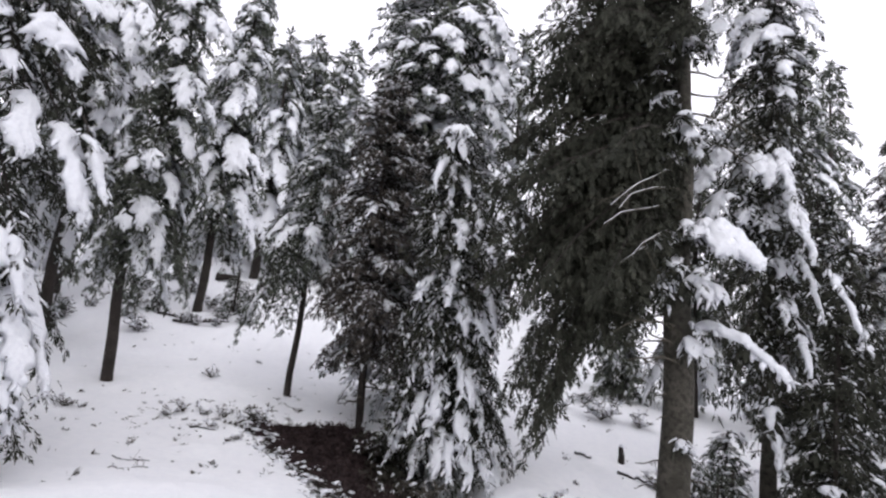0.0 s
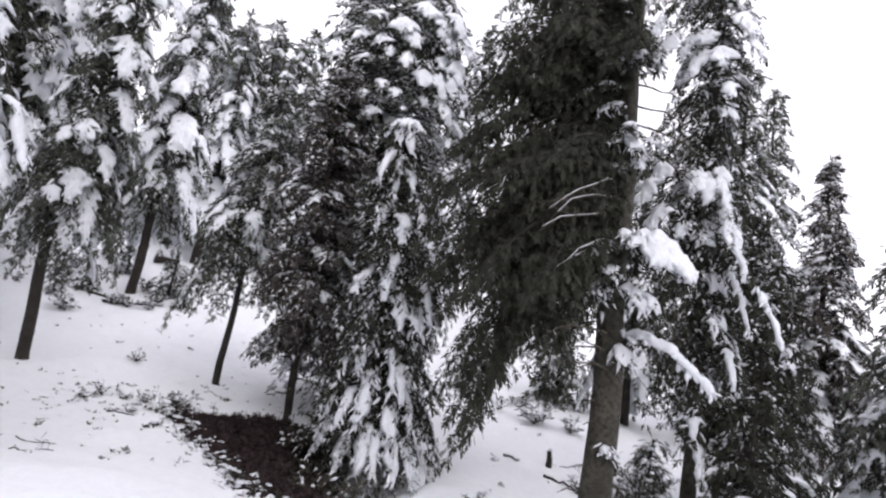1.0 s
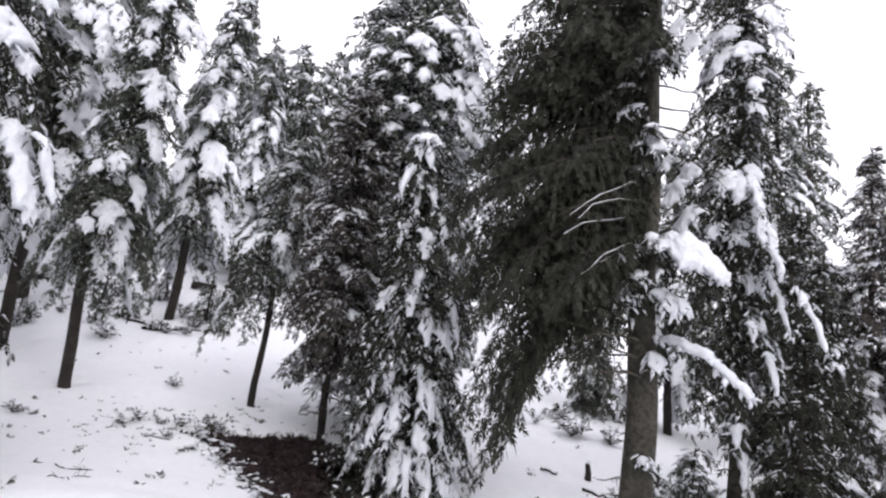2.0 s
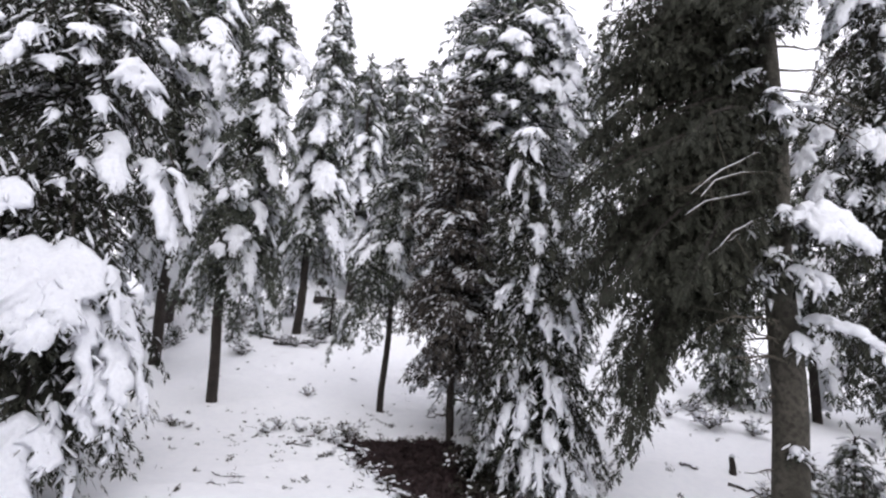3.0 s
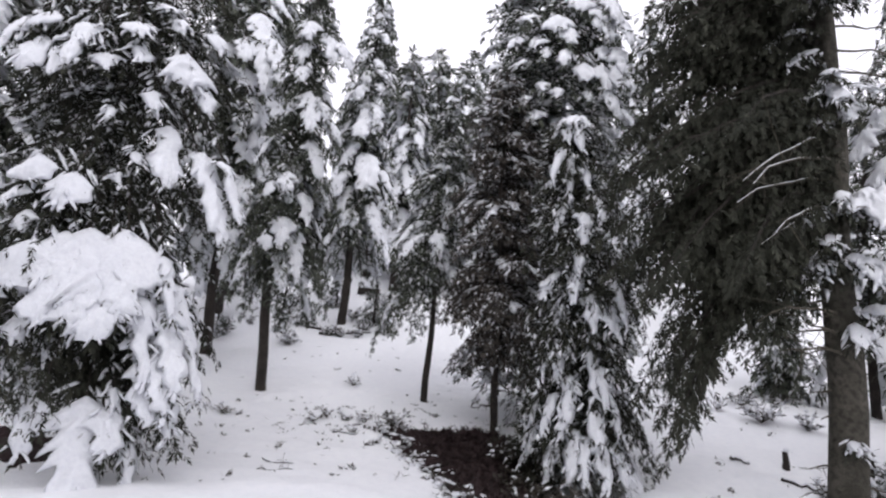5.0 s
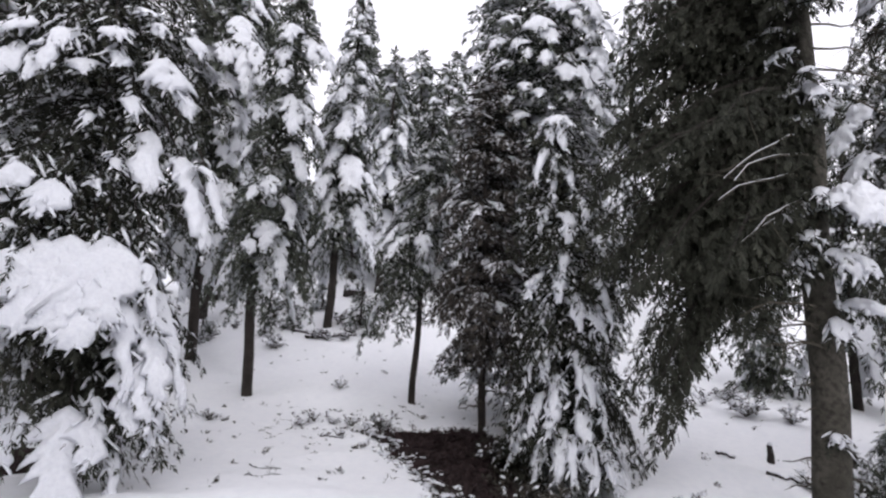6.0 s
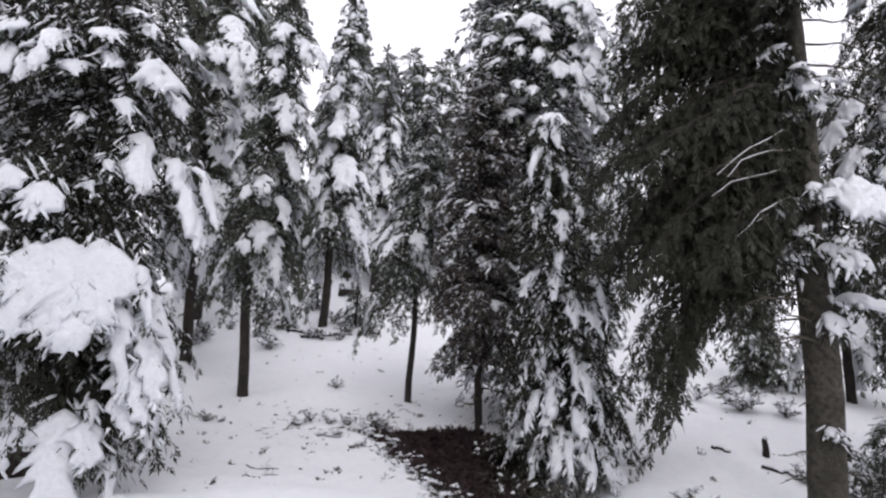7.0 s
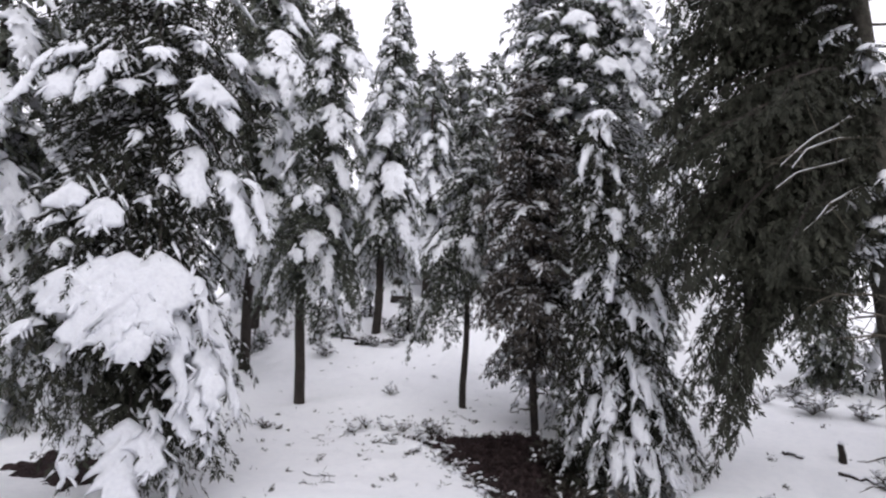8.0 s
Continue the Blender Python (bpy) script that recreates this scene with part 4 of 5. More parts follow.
laden(fringed_fir, 10.13, -168, 1.93, 0.12, 1.00, 0.47, 0.9, 0.79)
laden(fringed_fir, 9.66, -165, 1.77, 0.12, 1.02, 0.47, 0.9, 0.75)
laden(fringed_fir, 7.76, -165, 1.98, 0.12, 0.98, 0.44, 1.2, 0.83)
laden(fringed_fir, 7.26, -163, 1.77, 0.12, 1.00, 0.45, 1.2, 0.79)
laden(fringed_fir, 7.07, -164, 1.98, 0.12, 0.99, 0.42, 1.2, 0.82)
laden(fringed_fir, 6.45, -160, 1.77, 0.12, 1.00, 0.44, 1.2, 0.79)
laden(fringed_fir, 6.18, -161, 1.87, 0.12, 0.98, 0.47, 1.2, 0.84)
laden(fringed_fir, 7.64, -155, 1.56, 0.12, 1.09, 0.37, 0, 0.64)
laden(fringed_fir, 5.07, -148, 1.57, 0.12, 1.12, 0.41, 0, 0.58)
laden(fringed_fir, 4.71, -154, 1.77, 0.12, 1.03, 0.44, 0, 0.73)
laden(fringed_fir, 4.13, -142, 1.56, 0.12, 1.09, 0.42, 0, 0.62)
laden(fringed_fir, 2.7, -138, 1.06, 0.1, 1.45, 0.3, 0)
laden(fringed_fir, 3.2, -159, 1.26, 0.1, 1.04, 0.26, 0)
laden(fringed_fir, 9.06, -145, 1.23, 0.12, 1.11, 0.34, 1.6, 0.59)
laden(fringed_fir, 9.13, -121, 1.22, 0.12, 1.04, 0.58, 1.6, 0.72)
laden(fringed_fir, 9.54, -141, 1.11, 0.12, 1.04, 0.59, 1.6, 0.72)
laden(fringed_fir, 9.44, -162, 1.22, 0.12, 1.06, 0.31, 1.5, 0.69)
laden(fringed_fir, 8.58, -111, 1.33, 0.12, 1.01, 0.32, 1.5, 0.78)
laden(fringed_fir, 9.79, -95, 1.23, 0.12, 1.04, 0.54, 1.5, 0.71)
laden(fringed_fir, 9.43, -89, 1.34, 0.12, 1.03, 0.33, 1.4, 0.74)
laden(fringed_fir, 6.70, -126, 1.23, 0.12, 1.10, 0.30, 1.6, 0.62)
laden(fringed_fir, 6.81, -144, 1.22, 0.12, 1.07, 0.43, 1.6, 0.66)
laden(fringed_fir, 6.76, -114, 1.35, 0.12, 1.13, 0.19, 1.5, 0.56)
laden(fringed_fir, 6.18, -108, 1.46, 0.12, 1.12, 0.15, 1.4, 0.58)
laden(fringed_fir, 5.75, -98, 1.47, 0.12, 1.17, 0.11, 1.4, 0.50)
laden(fringed_fir, 4.94, -94, 1.52, 0.12, 1.13, 0.08, 1.1, 0.56)
laden(fringed_fir, 5.85, -131, 1.11, 0.12, 0.99, 0.60, 1.4, 0.80)
laden(fringed_fir, 6.00, -147, 1.22, 0.12, 1.02, 0.31, 1.4, 0.74)
laden(fringed_fir, 3.81, -98, 1.45, 0.12, 1.05, 0.11, 1.1, 0.69)
laden(fringed_fir, 3.18, -102, 1.31, 0.12, 0.86, 0.13, 0.98, 0.84)
laden(fringed_fir, 2.63, -125, 1.11, 0.12, 1.01, 0.23, 1.2, 0.78)
laden(fringed_fir, 2.11, -119, 1.12, 0.12, 1.10, 0.17, 1.2, 0.62)
laden(fringed_fir, 4.32, -114, 1.22, 0.12, 1.00, 0.18, 0.98, 0.80)
laden(fringed_fir, 5.04, -86, 2.01, 0.12, 1.05, 0.12, 1.2, 0.70)
fir(11, at(16.6, 18.0), (16.5, 18, 13.1), 0.14, 0.8, 2.1, power=0.72, droop=1.1, loaded=0.7, load=0.8, fat=1.4, dust=0.2, size=0.28, gap=0.42, dens=0.48,
    label="slim fir spire dusted with snow", group="hillside firs")
fir(12, at(17.0, 16.0), (17.1, 16, 10.1), 0.14, 0.6, 2.2, power=0.95, droop=1.0, loaded=0.8, load=0.6, fat=1.5, dust=0.3, size=0.28, gap=0.38, dens=0.6, whorl=9, needles=BROWN_NEEDLES, width=0.38,
    label="dark fir spire against the sky", group="hillside firs")
fir(13, at(13.7, 10.5), (13.9, 10.5, 7.4), 0.14, 0.3, 1.9, power=0.7, droop=0.9, loaded=0.45, load=0.9, fat=2.4, dust=0.08, size=0.25, dens=0.55,
    label="broad fir thick with snow", group="near firs")
white_fir = fir(14, at(-9.3, 11.0), (-9.9, 11, 14.0), 0.15, 0.8, 1.9, power=0.5, droop=1.0, loaded=0.85, load=0.9, fat=1.6, dust=0.02, size=0.28, dens=0.36, sparse_from=7.5, coarse=True, label="fir almost white with snow", group="near firs")
laden(white_fir, 8.2, -30, 1.5, 0.1, 1.3, 0.34, 2.6)
laden(white_fir, 6.8, -45, 1.5, 0.1, 1.3, 0.34, 2.6)
laden(white_fir, 5.2, -30, 1.6, 0.1, 1.3, 0.34, 2.4)
laden(white_fir, 3.8, -45, 1.7, 0.1, 1.2, 0.34, 2.2)
fir(19, at(-8.3, 12.8), (-8.3, 12.8, 17.0), 0.15, 1.5, 1.8, power=0.35, droop=0.8, loaded=0.35, load=0.8, fat=1.4, dust=0.2, size=0.28, dens=0.42, sparse_from=9.5, coarse=True, needles=DARK_NEEDLES,
    label="tall dark fir partly hidden by another", group="near firs")
fir(15, at(13.4, 15.6), (13.2, 15.6, 12.4), 0.13, 1.0, 2.0, power=0.65, droop=1.3, loaded=0.85, load=0.9, fat=2.2, dust=0.2, size=0.25, dens=0.4, hang=0.7,
    label="fir with hanging boughs edged in snow", group="hillside firs")
fir(22, at(9.6, 15.0), (9.5, 15, 8.3), 0.10, 2.0, 1.5, power=0.65, droop=1.3, loaded=0.85, load=0.9, fat=1.2, dust=0.2, size=0.25, dens=0.42, hang=0.7,
    label="smaller fir with hanging boughs edged in snow", group="hillside firs")
fir(21, at(7.75, 15.5), (7.75, 15.5, 6.6), 0.09, 0.5, 0.85, power=0.6, droop=1.0, loaded=0.5, load=0.7, fat=1.1, dust=0.2, size=0.21, dens=0.7, hang=0.7,
    label="young fir with hanging dusted boughs", group="hillside firs")
fir(16, at(8.6, 9.3), (8.6, 9.3, 3.2), 0.06, 0.15, 1.0, power=0.7, droop=0.7, loaded=0.25, load=0.6, fat=1.0, dust=0.07, size=0.13, whorl=7, needles=DARK_NEEDLES, hang=0.8,
    label="dark young fir in the understorey", group="near firs")
fir(20, at(7.7, 8.4), (7.7, 8.4, 2.0), 0.05, 0.1, 0.95, power=0.7, droop=0.6, loaded=0.2, load=0.6, fat=1.2, dust=0.07, size=0.12, whorl=7, gap=0.22, needles=DARK_NEEDLES, hang=0.8,
    label="small dark fir at the foot of larger trees", group="near firs")
fir(17, at(11.2, 11.6), (11.1, 11.6, 5.2), 0.08, 0.15, 1.3, power=0.7, droop=0.7, loaded=0.3, load=0.7, fat=1.1, dust=0.07, size=0.15, dens=0.7, whorl=9, needles=DARK_NEEDLES, hang=0.8,
    label="dark brownish young fir in the understorey", group="near firs")
fir(18, at(12.4, 14.0), (12.4, 14.0, 7.0), 0.1, 0.3, 1.5, power=0.7, droop=0.7, loaded=0.3, load=0.7, fat=1.1, dust=0.08, size=0.18, dens=0.6, whorl=9, needles=DARK_NEEDLES,
    label="dark middle-sized fir among larger ones", group="near firs")
for i, (x, y, k) in enumerate(((-5.5, 19.4, 0.7), (-4.9, 20.4, 0.9), (-2.8, 21.0, 1.4), (-7.1, 18.6, 0.8), (-6.1, 21.8, 1.0), (-4.6, 23.5, 1.1), (-2.2, 20.0, 1.0), (5.2, 15.5, 1.1), (6.0, 17.0, 1.5), (4.0, 17.5, 1.3),
                               (5.0, 19.5, 1.7), (-7.8, 17.0, 1.6), (5.95, 8.8, 0.7), (6.5, 9.2, 0.9), (6.9, 10.0, 1.2), (6.2, 9.9, 0.8))):
    fir(60 + i, at(x, y), (x + 0.05, y, at(x, y)[2] + k), 0.03, 0.1, 0.38 * k, power=0.8, droop=0.9, loaded=0.8, load=0.8, fat=0.9, dust=0.2, size=0.12, dens=0.8, gap=0.16, whorl=5, sink=0.1,
        label="fir sapling bowed by snow", group="fir saplings")

# ---- forest on the hill: copies of three firs ----
masters = [
    fir(31, at(-2.4, 29.0), (-3.0, 29, 15.8), 0.18, 2.8, 1.9, low=0.5, power=0.6, droop=1.5, loaded=1.0, load=0.95, fat=4.2, dust=0.22, size=0.5, dens=0.2, gap=0.58, whorl=5, coarse=True, width=0.42,
    label="snow-covered fir on the hillside", group="hillside firs"),
    fir(32, at(-1.4, 31.0), (-1.8, 31, 16.9), 0.18, 3.0, 1.7, low=0.5, power=0.62, droop=1.5, loaded=1.0, load=0.95, fat=4.2, dust=0.22, size=0.5, dens=0.2, gap=0.58, whorl=5, coarse=True, width=0.42,
    label="narrow snow-covered fir on the hillside", group="hillside firs"),
    fir(33, at(0.4, 33.0), (0.1, 33, 17.8), 0.2, 3.2, 2.2, low=0.5, power=0.6, droop=1.5, loaded=1.0, load=0.95, fat=4.2, dust=0.22, size=0.5, dens=0.2, gap=0.58, whorl=5, coarse=True, width=0.42,
    label="dark hillside fir with snowy boughs", group="hillside firs"),
]
rng = np.random.default_rng(5)
spots = [(-6.6, 35, 1.0), (9.2, 31, 1.2), (-9.5, 25, 1.0), (-12.5, 21, 1.0), (2.6, 30, 0.95), (4.6, 27, 0.9), (6.8, 32, 0.95), (-9.0, 24.5, 0.95), (-5.2, 33, 1.05), (-8.3, 21.5, 1.15), (-10.5, 15.5, 1.1)] + [(-2.9, 27, 0.85), (-2.2, 30, 0.95), (-1.0, 26.5, 0.78), (-0.3, 30, 0.9), (0.7, 27, 0.8), (-1.9, 34, 1.0), (-4.7, 31, 1.0), (5.8, 26, 0.95), (5.7, 22, 0.85)] + [(12.0, 24, 0.6), (11.1, 26, 0.7), (9.2, 24, 0.65)]
for _ in range(600):
    x, y = rng.uniform(-45, 50), rng.uniform(24, 58)
    if len(spots) < 27 and -10 - 0.6 * y < x < 8 + 0.85 * y and min(math.hypot(x - a, y - b) for a, b, _ in spots) > 2.4 and (y > 34 or abs(x + 1) > 6):
        spots.append((x, y, rng.uniform(0.75, 1.0)))
for i, (x, y, k) in enumerate(spots):
    m = copy_thing(masters[i % 3], pose(*at(x, y), 0, 0, rng.uniform(0, 360)))
    m.scale = (k, k, k)
# Firs added out of view around the camera; they block light from the sky.
behind = fir(35, at(-5.5, -6.0), (-5.4, -6.0, 14.0), 0.18, 1.2, 2.1, power=0.6, droop=1.2, loaded=0.9, load=0.9, fat=3.5, dust=0.0, size=0.4, dens=0.22, gap=0.7, whorl=5, width=0.5, coarse=True,
             label="snow-covered fir added out of view to block sky light", group="hillside firs")
for i, (x, y, k) in enumerate(((-1.5, -8.5, 1.1), (4.0, -11.0, 1.0), (13.0, -12.0, 1.1), (-9.5, -2.5, 1.0), (16.5, -3.0, 1.0), (-3.0, -13.0, 1.2), (-8.5, 2.5, 1.0), (-5.0, -1.5, 0.9), (9.0, 0.5, 1.0), (4.5, -4.5, 1.0), (0.5, -4.5, 0.9), (13.0, 4.0, 1.0))):
    m = copy_thing(behind, pose(*at(x, y), 0, 0, 47.0 * i))
    m.scale = (k, k, k)

# Dark, nearly snowless firs added to make the shaded band under the hillside trees.
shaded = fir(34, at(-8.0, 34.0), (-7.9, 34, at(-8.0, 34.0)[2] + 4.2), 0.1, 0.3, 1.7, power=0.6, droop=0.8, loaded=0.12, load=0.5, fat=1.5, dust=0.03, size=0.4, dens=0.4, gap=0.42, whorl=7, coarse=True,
             needles=DARK_NEEDLES, label="dark young fir added to fill the shade under the hillside trees", group="hillside firs")
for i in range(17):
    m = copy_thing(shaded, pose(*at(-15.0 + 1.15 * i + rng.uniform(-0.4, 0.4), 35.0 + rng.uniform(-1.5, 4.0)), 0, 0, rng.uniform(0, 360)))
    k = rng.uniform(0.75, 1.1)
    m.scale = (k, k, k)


# ---- bare soil, litter and low plants ----


def inside(poly, x, y):
    """Signed distance to a polygon's outline, positive inside."""
    best, within = np.full(np.shape(x), 1e9), np.zeros(np.shape(x), bool)
    for (x0, y0), (x1, y1) in zip(poly, poly[1:] + poly[:1]):
        t = np.clip(((x - x0) * (x1 - x0) + (y - y0) * (y1 - y0)) / ((x1 - x0) ** 2 + (y1 - y0) ** 2), 0, 1)
        best = np.minimum(best, np.hypot(x - x0 - t * (x1 - x0), y - y0 - t * (y1 - y0)))
        within ^= ((y0 > y) != (y1 > y)) & (x < (x1 - x0) * (y - y0) / (y1 - y0 + 1e-12) + x0)
    return np.where(within, best, -best)


def soil_patch(poly, seed, label, rise=0.09, step=0.05):
    """Ragged bare earth that breaks through the snow."""
    xs, ys = zip(*poly)
    a, b = np.arange(min(xs) - 0.4, max(xs) + 0.4, step), np.arange(min(ys) - 0.4, max(ys) + 0.4, step)
    x, y = np.meshgrid(a, b, indexing="ij")
    rag = np.array([noise.noise(Vector((p * 2.2, q * 2.2, seed))) * 0.30 + noise.noise(Vector((p * 7.0, q * 7.0, seed + 5))) * 0.16 for p, q in zip(x.ravel(), y.ravel())]).reshape(x.shape)
    d = inside(poly, x, y) + rag
    rough = np.array([noise.noise(Vector((p * 9.0, q * 9.0, seed + 9))) for p, q in zip(x.ravel(), y.ravel())]).reshape(x.shape)
    z = ground_height(x, y) + ripple(x, y) + rise * smooth(-0.02, 0.22, d) - 0.03 + 0.035 * rough * smooth(0.0, 0.2, d)
    n, m = x.shape
    i, j = np.meshgrid(np.arange(n - 1), np.arange(m - 1), indexing="ij")
    ok = np.maximum.reduce([d[:-1, :-1], d[1:, :-1], d[1:, 1:], d[:-1, 1:]]) > -0.06
    q = np.stack([i * m + j, (i + 1) * m + j, (i + 1) * m + j + 1, i * m + j + 1], -1)[ok]
    ob = part("soil_patch", mesh_of("soil_patch", [(np.stack([x, y, z], -1).reshape(-1, 3), np.concatenate([q[:, [0, 1, 2]], q[:, [0, 2, 3]]]), 0)], True), [SOIL])
    return tagged(ob, label, "soil", kind="structure"), (x, y, z, d)


bank = [(-1.2, 10.75), (-0.6, 10.9), (-0.15, 11.0), (0.65, 11.1), (1.1, 10.6), (1.35, 9.5), (1.35, 7.8), (1.2, 6.2), (0.55, 6.4), (0.1, 7.5), (-0.32, 9.0), (-0.75, 9.95)]
_, (bx, by, bz, bd) = soil_patch(bank, 3, "dark red-brown bare soil showing through the snow")

# A dark brown patch around the foot of the large fir.
soil_patch([(-6.7, 8.6), (-5.7, 7.8), (-5.1, 7.5), (-4.75, 7.7), (-4.5, 8.3), (-4.8, 9.0), (-5.7, 9.2), (-6.6, 9.4)], 6, "ragged dark brown patch on the ground under a fir")

lit = np.random.default_rng(77)
flat = np.nonzero(bd.ravel() > -0.12)[0]


def litter(name, count, weight, size, stand, mat, label):
    """Loose sprigs that lie and stand on the soil."""
    w = weight(bd.ravel()[flat])
    pick = lit.choice(flat, count, p=w / w.sum())
    o = np.stack([bx.ravel()[pick], by.ravel()[pick], bz.ravel()[pick]], 1) + lit.normal(0, 0.025, (count, 3)) * (1, 1, 0.3)
    d = unit(lit.normal(0, 1, (count, 3)) * (1, 1, 0.25) + UP * stand)
    y = unit(np.cross(d, lit.normal(0, 1, (count, 3))))
    k = (size * lit.uniform(0.6, 1.5, count))[:, None]
    return tagged(part(name, mesh_of(name, [(*stamp(*SPRAY, o, d * k, y * k * 0.6, np.cross(d, y) * k), 0)]), [mat], kind="stuff"), label, "litter")


litter("needle_litter", 5200, lambda d: np.clip(d + 0.1, 0.02, 0.5), 0.10, 0.35, LITTER, "red-brown dead twigs and needles lying on soil")
litter("low_heath", 900, lambda d: np.exp(-((d - 0.02) / 0.10) ** 2), 0.10, 0.7, LEAF, "dark low twigs along the soil's edge")
count = 420
pick = lit.choice(flat, count, p=(lambda w: w / w.sum())(np.exp(-((bd.ravel()[flat] - 0.05) / 0.12) ** 2)))
o = np.stack([bx.ravel()[pick], by.ravel()[pick], bz.ravel()[pick]], 1) + lit.normal(0, 0.03, (count, 3)) * (1, 1, 0.3) + UP * 0.02
k = lit.uniform(0.02, 0.06, count)[:, None]
e = unit(lit.normal(0, 1, (count, 3)) * (1, 1, 0.1))
crumbs = clumps(lit, LUMPS, [(o, e * k * 1.6, np.cross(UP[None], e) * k, UP[None] * k * 0.5)])
tagged(part("snow_crumbs", mesh_of("snow_crumbs", [(*c, 0) for c in crumbs], True), [BOUGH_SNOW], kind="stuff"), "crumbs of snow caught on the twigs", "snow")


def shrub(seed, x, y, size, stems=9, snow=0.4, label="low leafy sprout poking out of the snow", tall=1.0):
    """A low plant: bent stems with leaf sprigs, and snow caught on it."""
    rng = np.random.default_rng(seed)
    thing = new("shrub")
    thing.location = at(x, y, -0.02)
    wood, so, sd = [], [], []
    for _ in range(stems):
        az, up = rng.uniform(0, 2 * np.pi), rng.uniform(0.5, 1.2) * tall
        u = np.linspace(0, 1, 5)[:, None]
        L = size * rng.uniform(0.5, 1.0)
        pts = u * L * np.array([math.cos(az) * 0.7, math.sin(az) * 0.7, up]) + UP * (-0.25 * L * u ** 2) + rng.normal(0, 0.012, (5, 3)) * u
        wood.append(tube(pts, np.linspace(0.008, 0.003, 5), 4))
        for _ in range(7):
            v = rng.uniform(0.3, 1.0)
            so.append([np.interp(v, u[:, 0], pts[:, c]) for c in range(3)])
            sd.append(unit(rng.normal(0, 1, 3) * (1, 1, 0.4) + UP * 0.2))
    so, sd = np.array(so), np.array(sd)
    y_ = unit(np.cross(sd, UP + rng.normal(0, 0.3, sd.shape)))
    k = ((0.065 if size < 0.36 else 0.1) * rng.uniform(0.7, 1.4, len(so)))[:, None] * (0.6 + size)
    part("stemwork", mesh_of("stemwork", [(*c, 0) for c in wood]), [TWIG], thing, kind="stuff")
    part("foliage", mesh_of("foliage", [(*stamp(*SPRAY, so, sd * k, y_ * k, np.cross(sd, y_) * k), 0)]), [LEAF], thing, kind="stuff")
    on = rng.random(len(so)) < snow
    if on.any():
        q = (0.04 * rng.uniform(0.6, 1.3, on.sum()) * (0.6 + size))[:, None]
        part("snow", mesh_of("snow", [(*c, 0) for c in clumps(rng, LUMPS, [(so[on] + UP * 0.02, sd[on] * q, y_[on] * q * 0.8, np.repeat(UP[None], on.sum(), 0) * q * 0.5)])], True),
             [BOUGH_SNOW], thing, kind="stuff")
    return tagged(thing, label, "shrub", "forest floor shrubs")


for i, (x, y, k, n, sn) in enumerate((
        (-3.98, 11.24, 0.32, 9, 0.15), (-3.75, 11.18, 0.16, 5, 0.1), (-2.22, 14.04, 0.34, 9, 0.3), (-2.39, 11.14, 0.30, 8, 0.3), (-2.21, 11.34, 0.26, 6, 0.3), (-1.9, 11.22, 0.26, 6, 0.3),
        (-1.52, 11.16, 0.28, 7, 0.25), (-0.99, 10.96, 0.36, 9, 0.3), (-1.25, 10.9, 0.24, 6, 0.3), (-1.0, 10.55, 0.22, 6, 0.3), (-0.7, 10.1, 0.22, 7, 0.3), (-0.45, 9.5, 0.2, 6, 0.3),
        (-0.3, 8.9, 0.2, 6, 0.4), (0.05, 8.1, 0.2, 6, 0.4), (-1.65, 10.6, 0.16, 5, 0.2), (-1.2, 10.2, 0.15, 5, 0.2))):
    shrub(200 + i, x, y, k, n, sn)
for i, (x, y, k, n) in enumerate((
        (6.14, 13.16, 0.75, 16), (6.32, 14.48, 0.5, 10), (6.82, 12.72, 0.5, 10), (5.6, 14.0, 0.35, 8), (-6.9, 17.9, 0.5, 9),
        (-4.67, 17.8, 0.5, 8), (-3.0, 19.2, 0.5, 9), (-7.2, 19.2, 0.6, 10), (-5.6, 20.5, 0.8, 12), (-2.7, 22.5, 0.6, 9),
        (-2.1, 24.5, 0.6, 9), (3.0, 8.0, 0.25, 8), (2.95, 7.35, 0.3, 9), (3.3, 7.15, 0.3, 10), (3.65, 7.0, 0.26, 9),
        (3.55, 7.5, 0.28, 9), (3.95, 7.3, 0.3, 9), (5.75, 8.9, 0.5, 14), (6.15, 9.4, 0.55, 14))):
    shrub(240 + i, x, y, k, n, 0.6, "bush bent and half buried in snow")
for i, (x, y, k, n) in enumerate((
        (6.5, 8.7, 0.5, 14), (6.75, 9.6, 0.6, 14), (6.2, 10.4, 0.5, 12), (6.9, 8.6, 0.5, 14), (7.6, 10.6, 0.6, 14),
        (5.5, 9.6, 0.4, 10), (-6.94, 18.65, 0.50, 12), (-6.07, 23.29, 0.75, 12), (-5.64, 25.17, 0.60, 12), (-3.96, 19.20, 0.40, 12),
        (-3.01, 20.17, 0.50, 12), (-3.01, 23.63, 0.75, 12), (-4.85, 18.11, 0.60, 12), (-6.69, 20.22, 0.40, 12), (-5.18, 21.93, 0.50, 12),
        (-3.58, 21.29, 0.75, 12), (-9.01, 24.87, 0.60, 12), (-2.47, 23.04, 0.40, 12), (-3.53, 19.18, 0.50, 12))):
    shrub(340 + i, x, y, k, n, 0.6, "bush bent and half buried in snow")

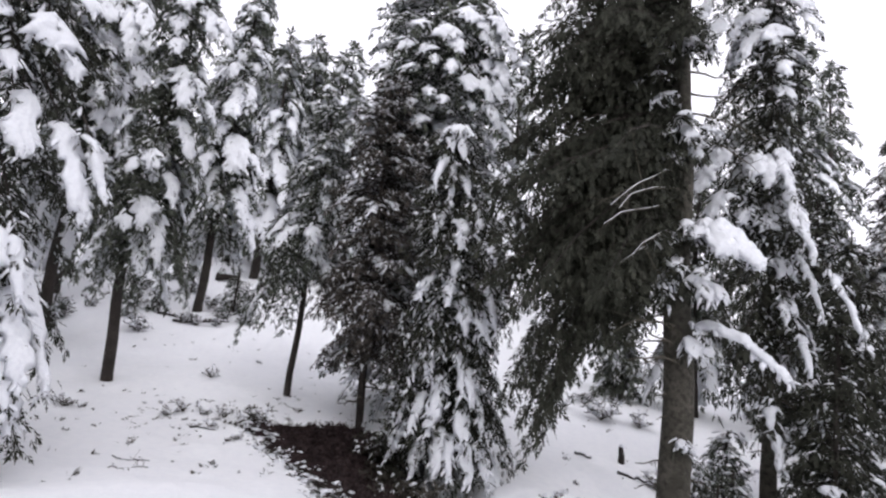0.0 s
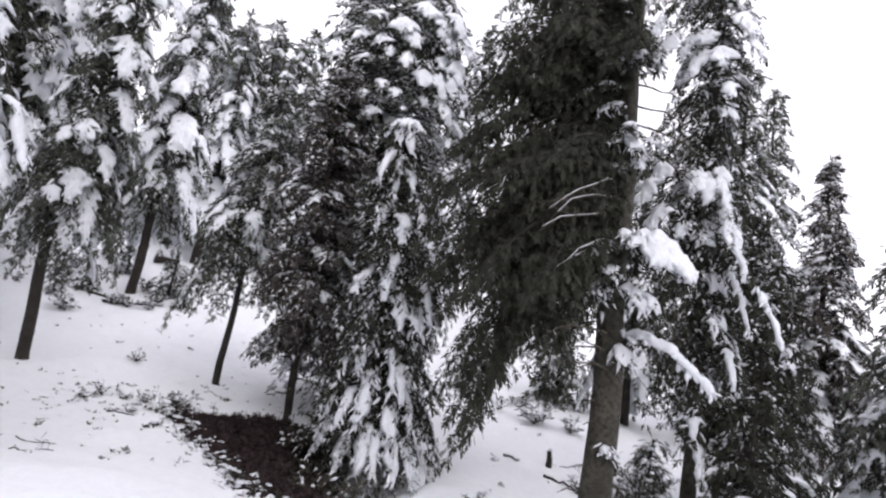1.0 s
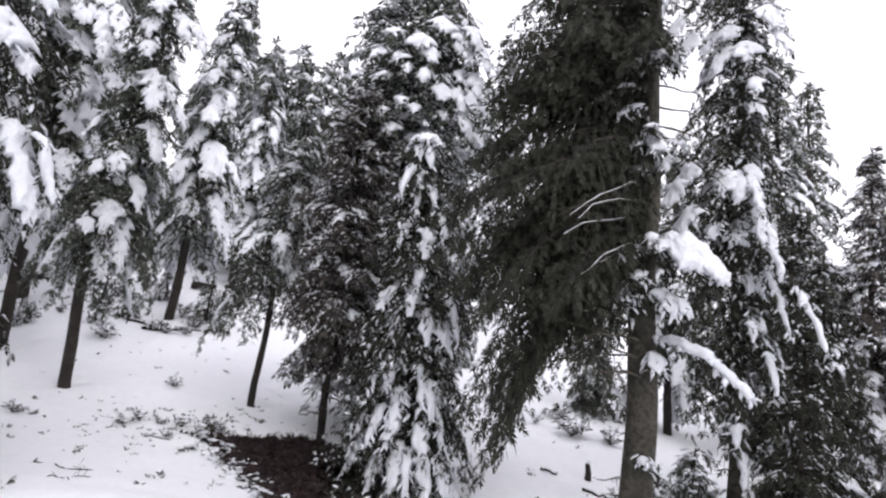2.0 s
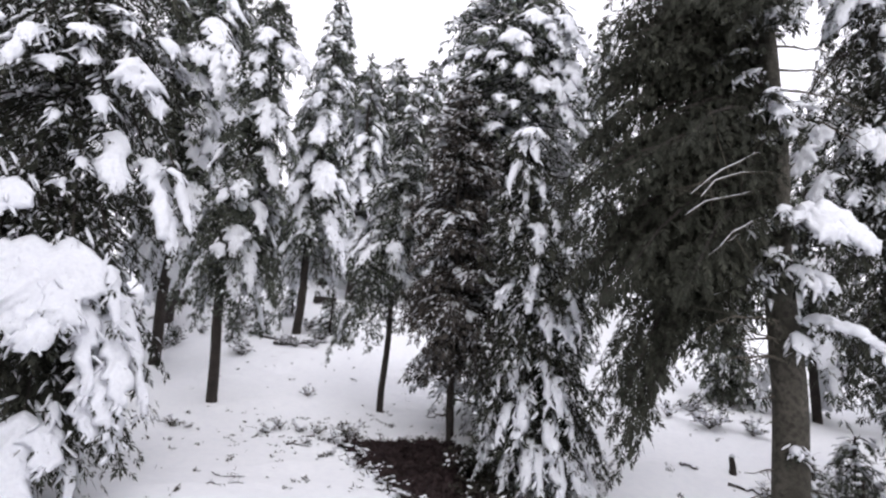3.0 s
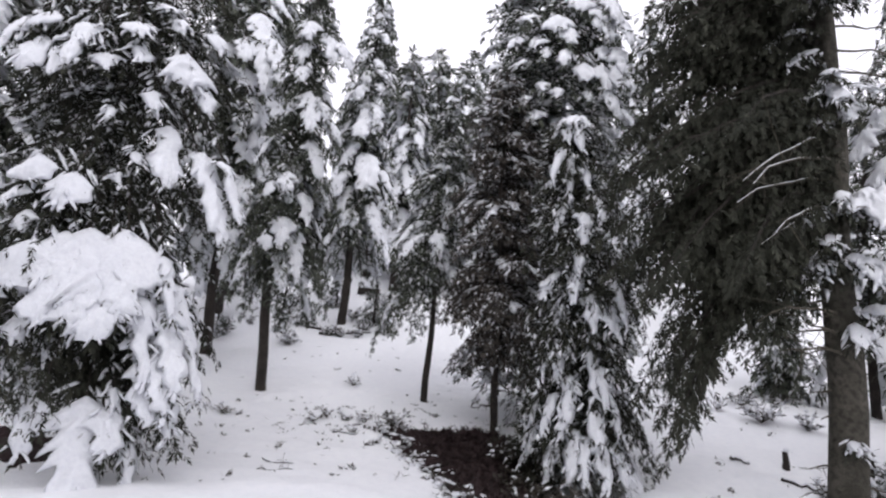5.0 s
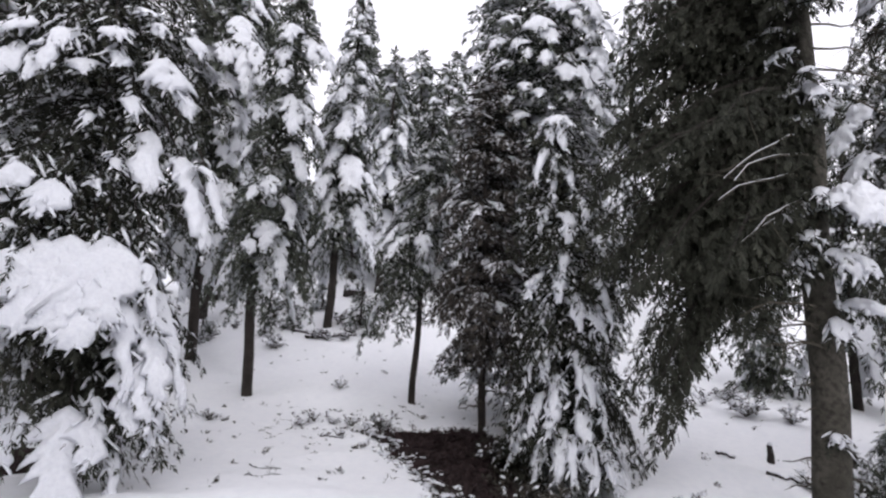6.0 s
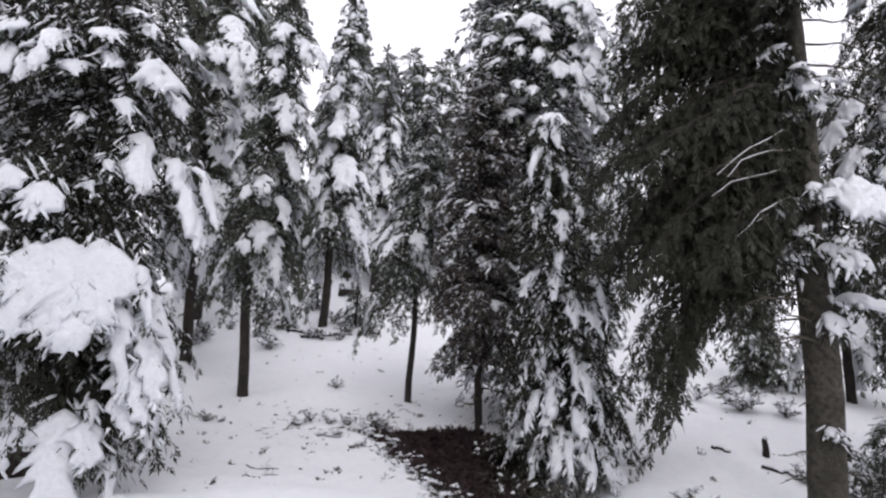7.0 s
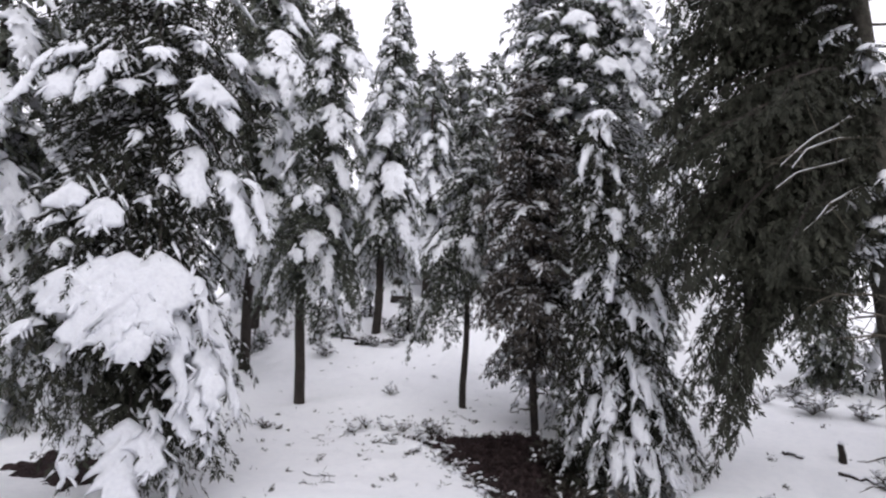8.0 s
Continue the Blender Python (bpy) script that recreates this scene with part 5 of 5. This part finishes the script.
for i, (x, y, k, n) in enumerate(((0.62, 9.75, 0.35, 12), (0.95, 9.3, 0.4, 14), (1.15, 8.85, 0.4, 14), (1.25, 8.4, 0.35, 12), (0.85, 10.2, 0.4, 12), (1.1, 9.8, 0.45, 14), (0.75, 8.9, 0.4, 14), (0.95, 8.3, 0.45, 16), (1.3, 9.2, 0.5, 16), (1.2, 7.8, 0.45, 16), (0.8, 7.9, 0.35, 12), (1.35, 8.2, 0.5, 16), (0.9, 9.7, 0.4, 14))):
    shrub(280 + i, x, y, k, n, 0.08, "dark heath bush beside the bare soil")


def branch_on_snow(seed, x, y, length, heading, label, thick=0.03, mat=None):
    """A fallen branch with side twigs, lying on the snow with a strip of snow on it."""
    rng = np.random.default_rng(seed)
    thing = new("fallen_branch")
    thing.location = at(x, y, 0.02)
    u = np.linspace(-0.5, 0.5, 8)
    a = radians(heading)
    px_, py_ = x + u * length * math.cos(a), y + u * length * math.sin(a)
    gz = ground_height(px_, py_) + ripple(px_, py_) - thing.location.z + thick * 1.2
    pts = np.stack([px_ - x, py_ - y, gz + rng.normal(0, 0.01, 8)], 1)
    part("limb", mesh_of("limb", [(*tube(pts, np.linspace(thick, thick * 0.5, 8), 7, 0.06, rng), 0)], True), [mat or DARK_BARK], thing)
    for k in (2, 4, 5, 6):
        e = pts[k] + unit(rng.normal(0, 1, 3) * (1, 1, 0.2) + UP * 0.5) * length * rng.uniform(0.12, 0.3)
        part("twig", mesh_of("twig", [(*tube([pts[k], (pts[k] + e) / 2, e], (thick * 0.35, thick * 0.25, 0.003), 5), 0)], True), [mat or DARK_BARK], thing)
    t = unit(np.gradient(pts, axis=0))
    row = [(pts[1:] + UP * thick * 0.8, t[1:] * length * 0.09, unit(np.cross(t[1:], UP)) * thick * 0.9, UP[None].repeat(7, 0) * thick * 0.7)]
    part("snow", mesh_of("snow", [(*c, 0) for c in clumps(rng, LUMPS, row)], True), [BOUGH_SNOW], thing, kind="stuff")
    return tagged(thing, label, "branch")


branch_on_snow(301, -3.75, 25.9, 0.9, 5, "dark log lying half under snow", 0.17)
branch_on_snow(302, -3.45, 19.5, 1.6, 25, "fallen fir branch below a trunk", 0.04)
branch_on_snow(303, -4.2, 19.7, 1.2, -20, "fallen fir branch below a trunk", 0.04)
branch_on_snow(304, -3.0, 20.3, 1.3, 60, "fallen fir branch below a trunk", 0.035)
branch_on_snow(305, 4.51, 10.4, 0.28, -30, "short dark stick in the snow", 0.025)
branch_on_snow(306, 5.15, 9.75, 0.6, -10, "broken twig lying on snow", 0.025)
branch_on_snow(307, -1.75, 10.55, 0.45, -25, "thin stick on the snow", 0.012)
branch_on_snow(308, -2.3, 8.7, 0.5, -20, "buried stick showing through snow", 0.008)
branch_on_snow(309, -2.2, 8.2, 0.45, 5, "buried stick showing through snow", 0.008)


def stump(seed, x, y, radius, height):
    rng = np.random.default_rng(seed)
    thing = new("stump")
    thing.location = at(x, y, -0.05)
    part("wood", mesh_of("wood", [(*tube([(0, 0, 0), (0.01, 0, height * 0.5), (0.0, 0.01, height)], (radius * 1.3, radius, radius * 0.8), 9, 0.1, rng), 0)], True), [DARK_BARK], thing)
    cap = [(np.array([[0, 0, height]]), np.array([[radius * 1.0, 0, 0]]), np.array([[0, radius, 0]]), np.array([[0, 0, 0.05]]))]
    part("snow_cap", mesh_of("snow_cap", [(*c, 0) for c in clumps(rng, FINE_LUMPS, cap)], True), [BOUGH_SNOW], thing)
    return tagged(thing, "small dark broken stump capped with snow", "stump")


stump(321, 5.29, 10.54, 0.05, 0.32)
stump(322, -2.25, 24.0, 0.14, 0.6)

# tiny seedlings all over the snow
sd_rng = np.random.default_rng(91)
o, d, k = [], [], []
for _ in range(340):
    x, y = (sd_rng.normal(-1.6, 1.3), sd_rng.normal(10.9, 0.9)) if sd_rng.random() < 0.45 else (sd_rng.uniform(-5, 7.5), sd_rng.uniform(7.2, 19))
    s_ = sd_rng.uniform(0.02, 0.075)
    for _ in range(int(sd_rng.integers(3, 9))):
        o.append(np.array(at(x, y)) + sd_rng.normal(0, 0.5, 3) * s_ * (1, 1, 0))
        d.append(unit(sd_rng.normal(0, 1, 3) * (1, 1, 0.3) + UP * 0.6))
        k.append(s_ * sd_rng.uniform(0.7, 1.5))
o, d, k = np.array(o), np.array(d), np.array(k)[:, None]
y_ = unit(np.cross(d, sd_rng.normal(0, 1, d.shape)))
tagged(part("seedlings", mesh_of("seedlings", [(*stamp(*SPRAY, o, d * k, y_ * k * 0.7, np.cross(d, y_) * k), 0)]), [LEAF], kind="stuff"), "tiny dark seedlings dotting the snow", "seedling")
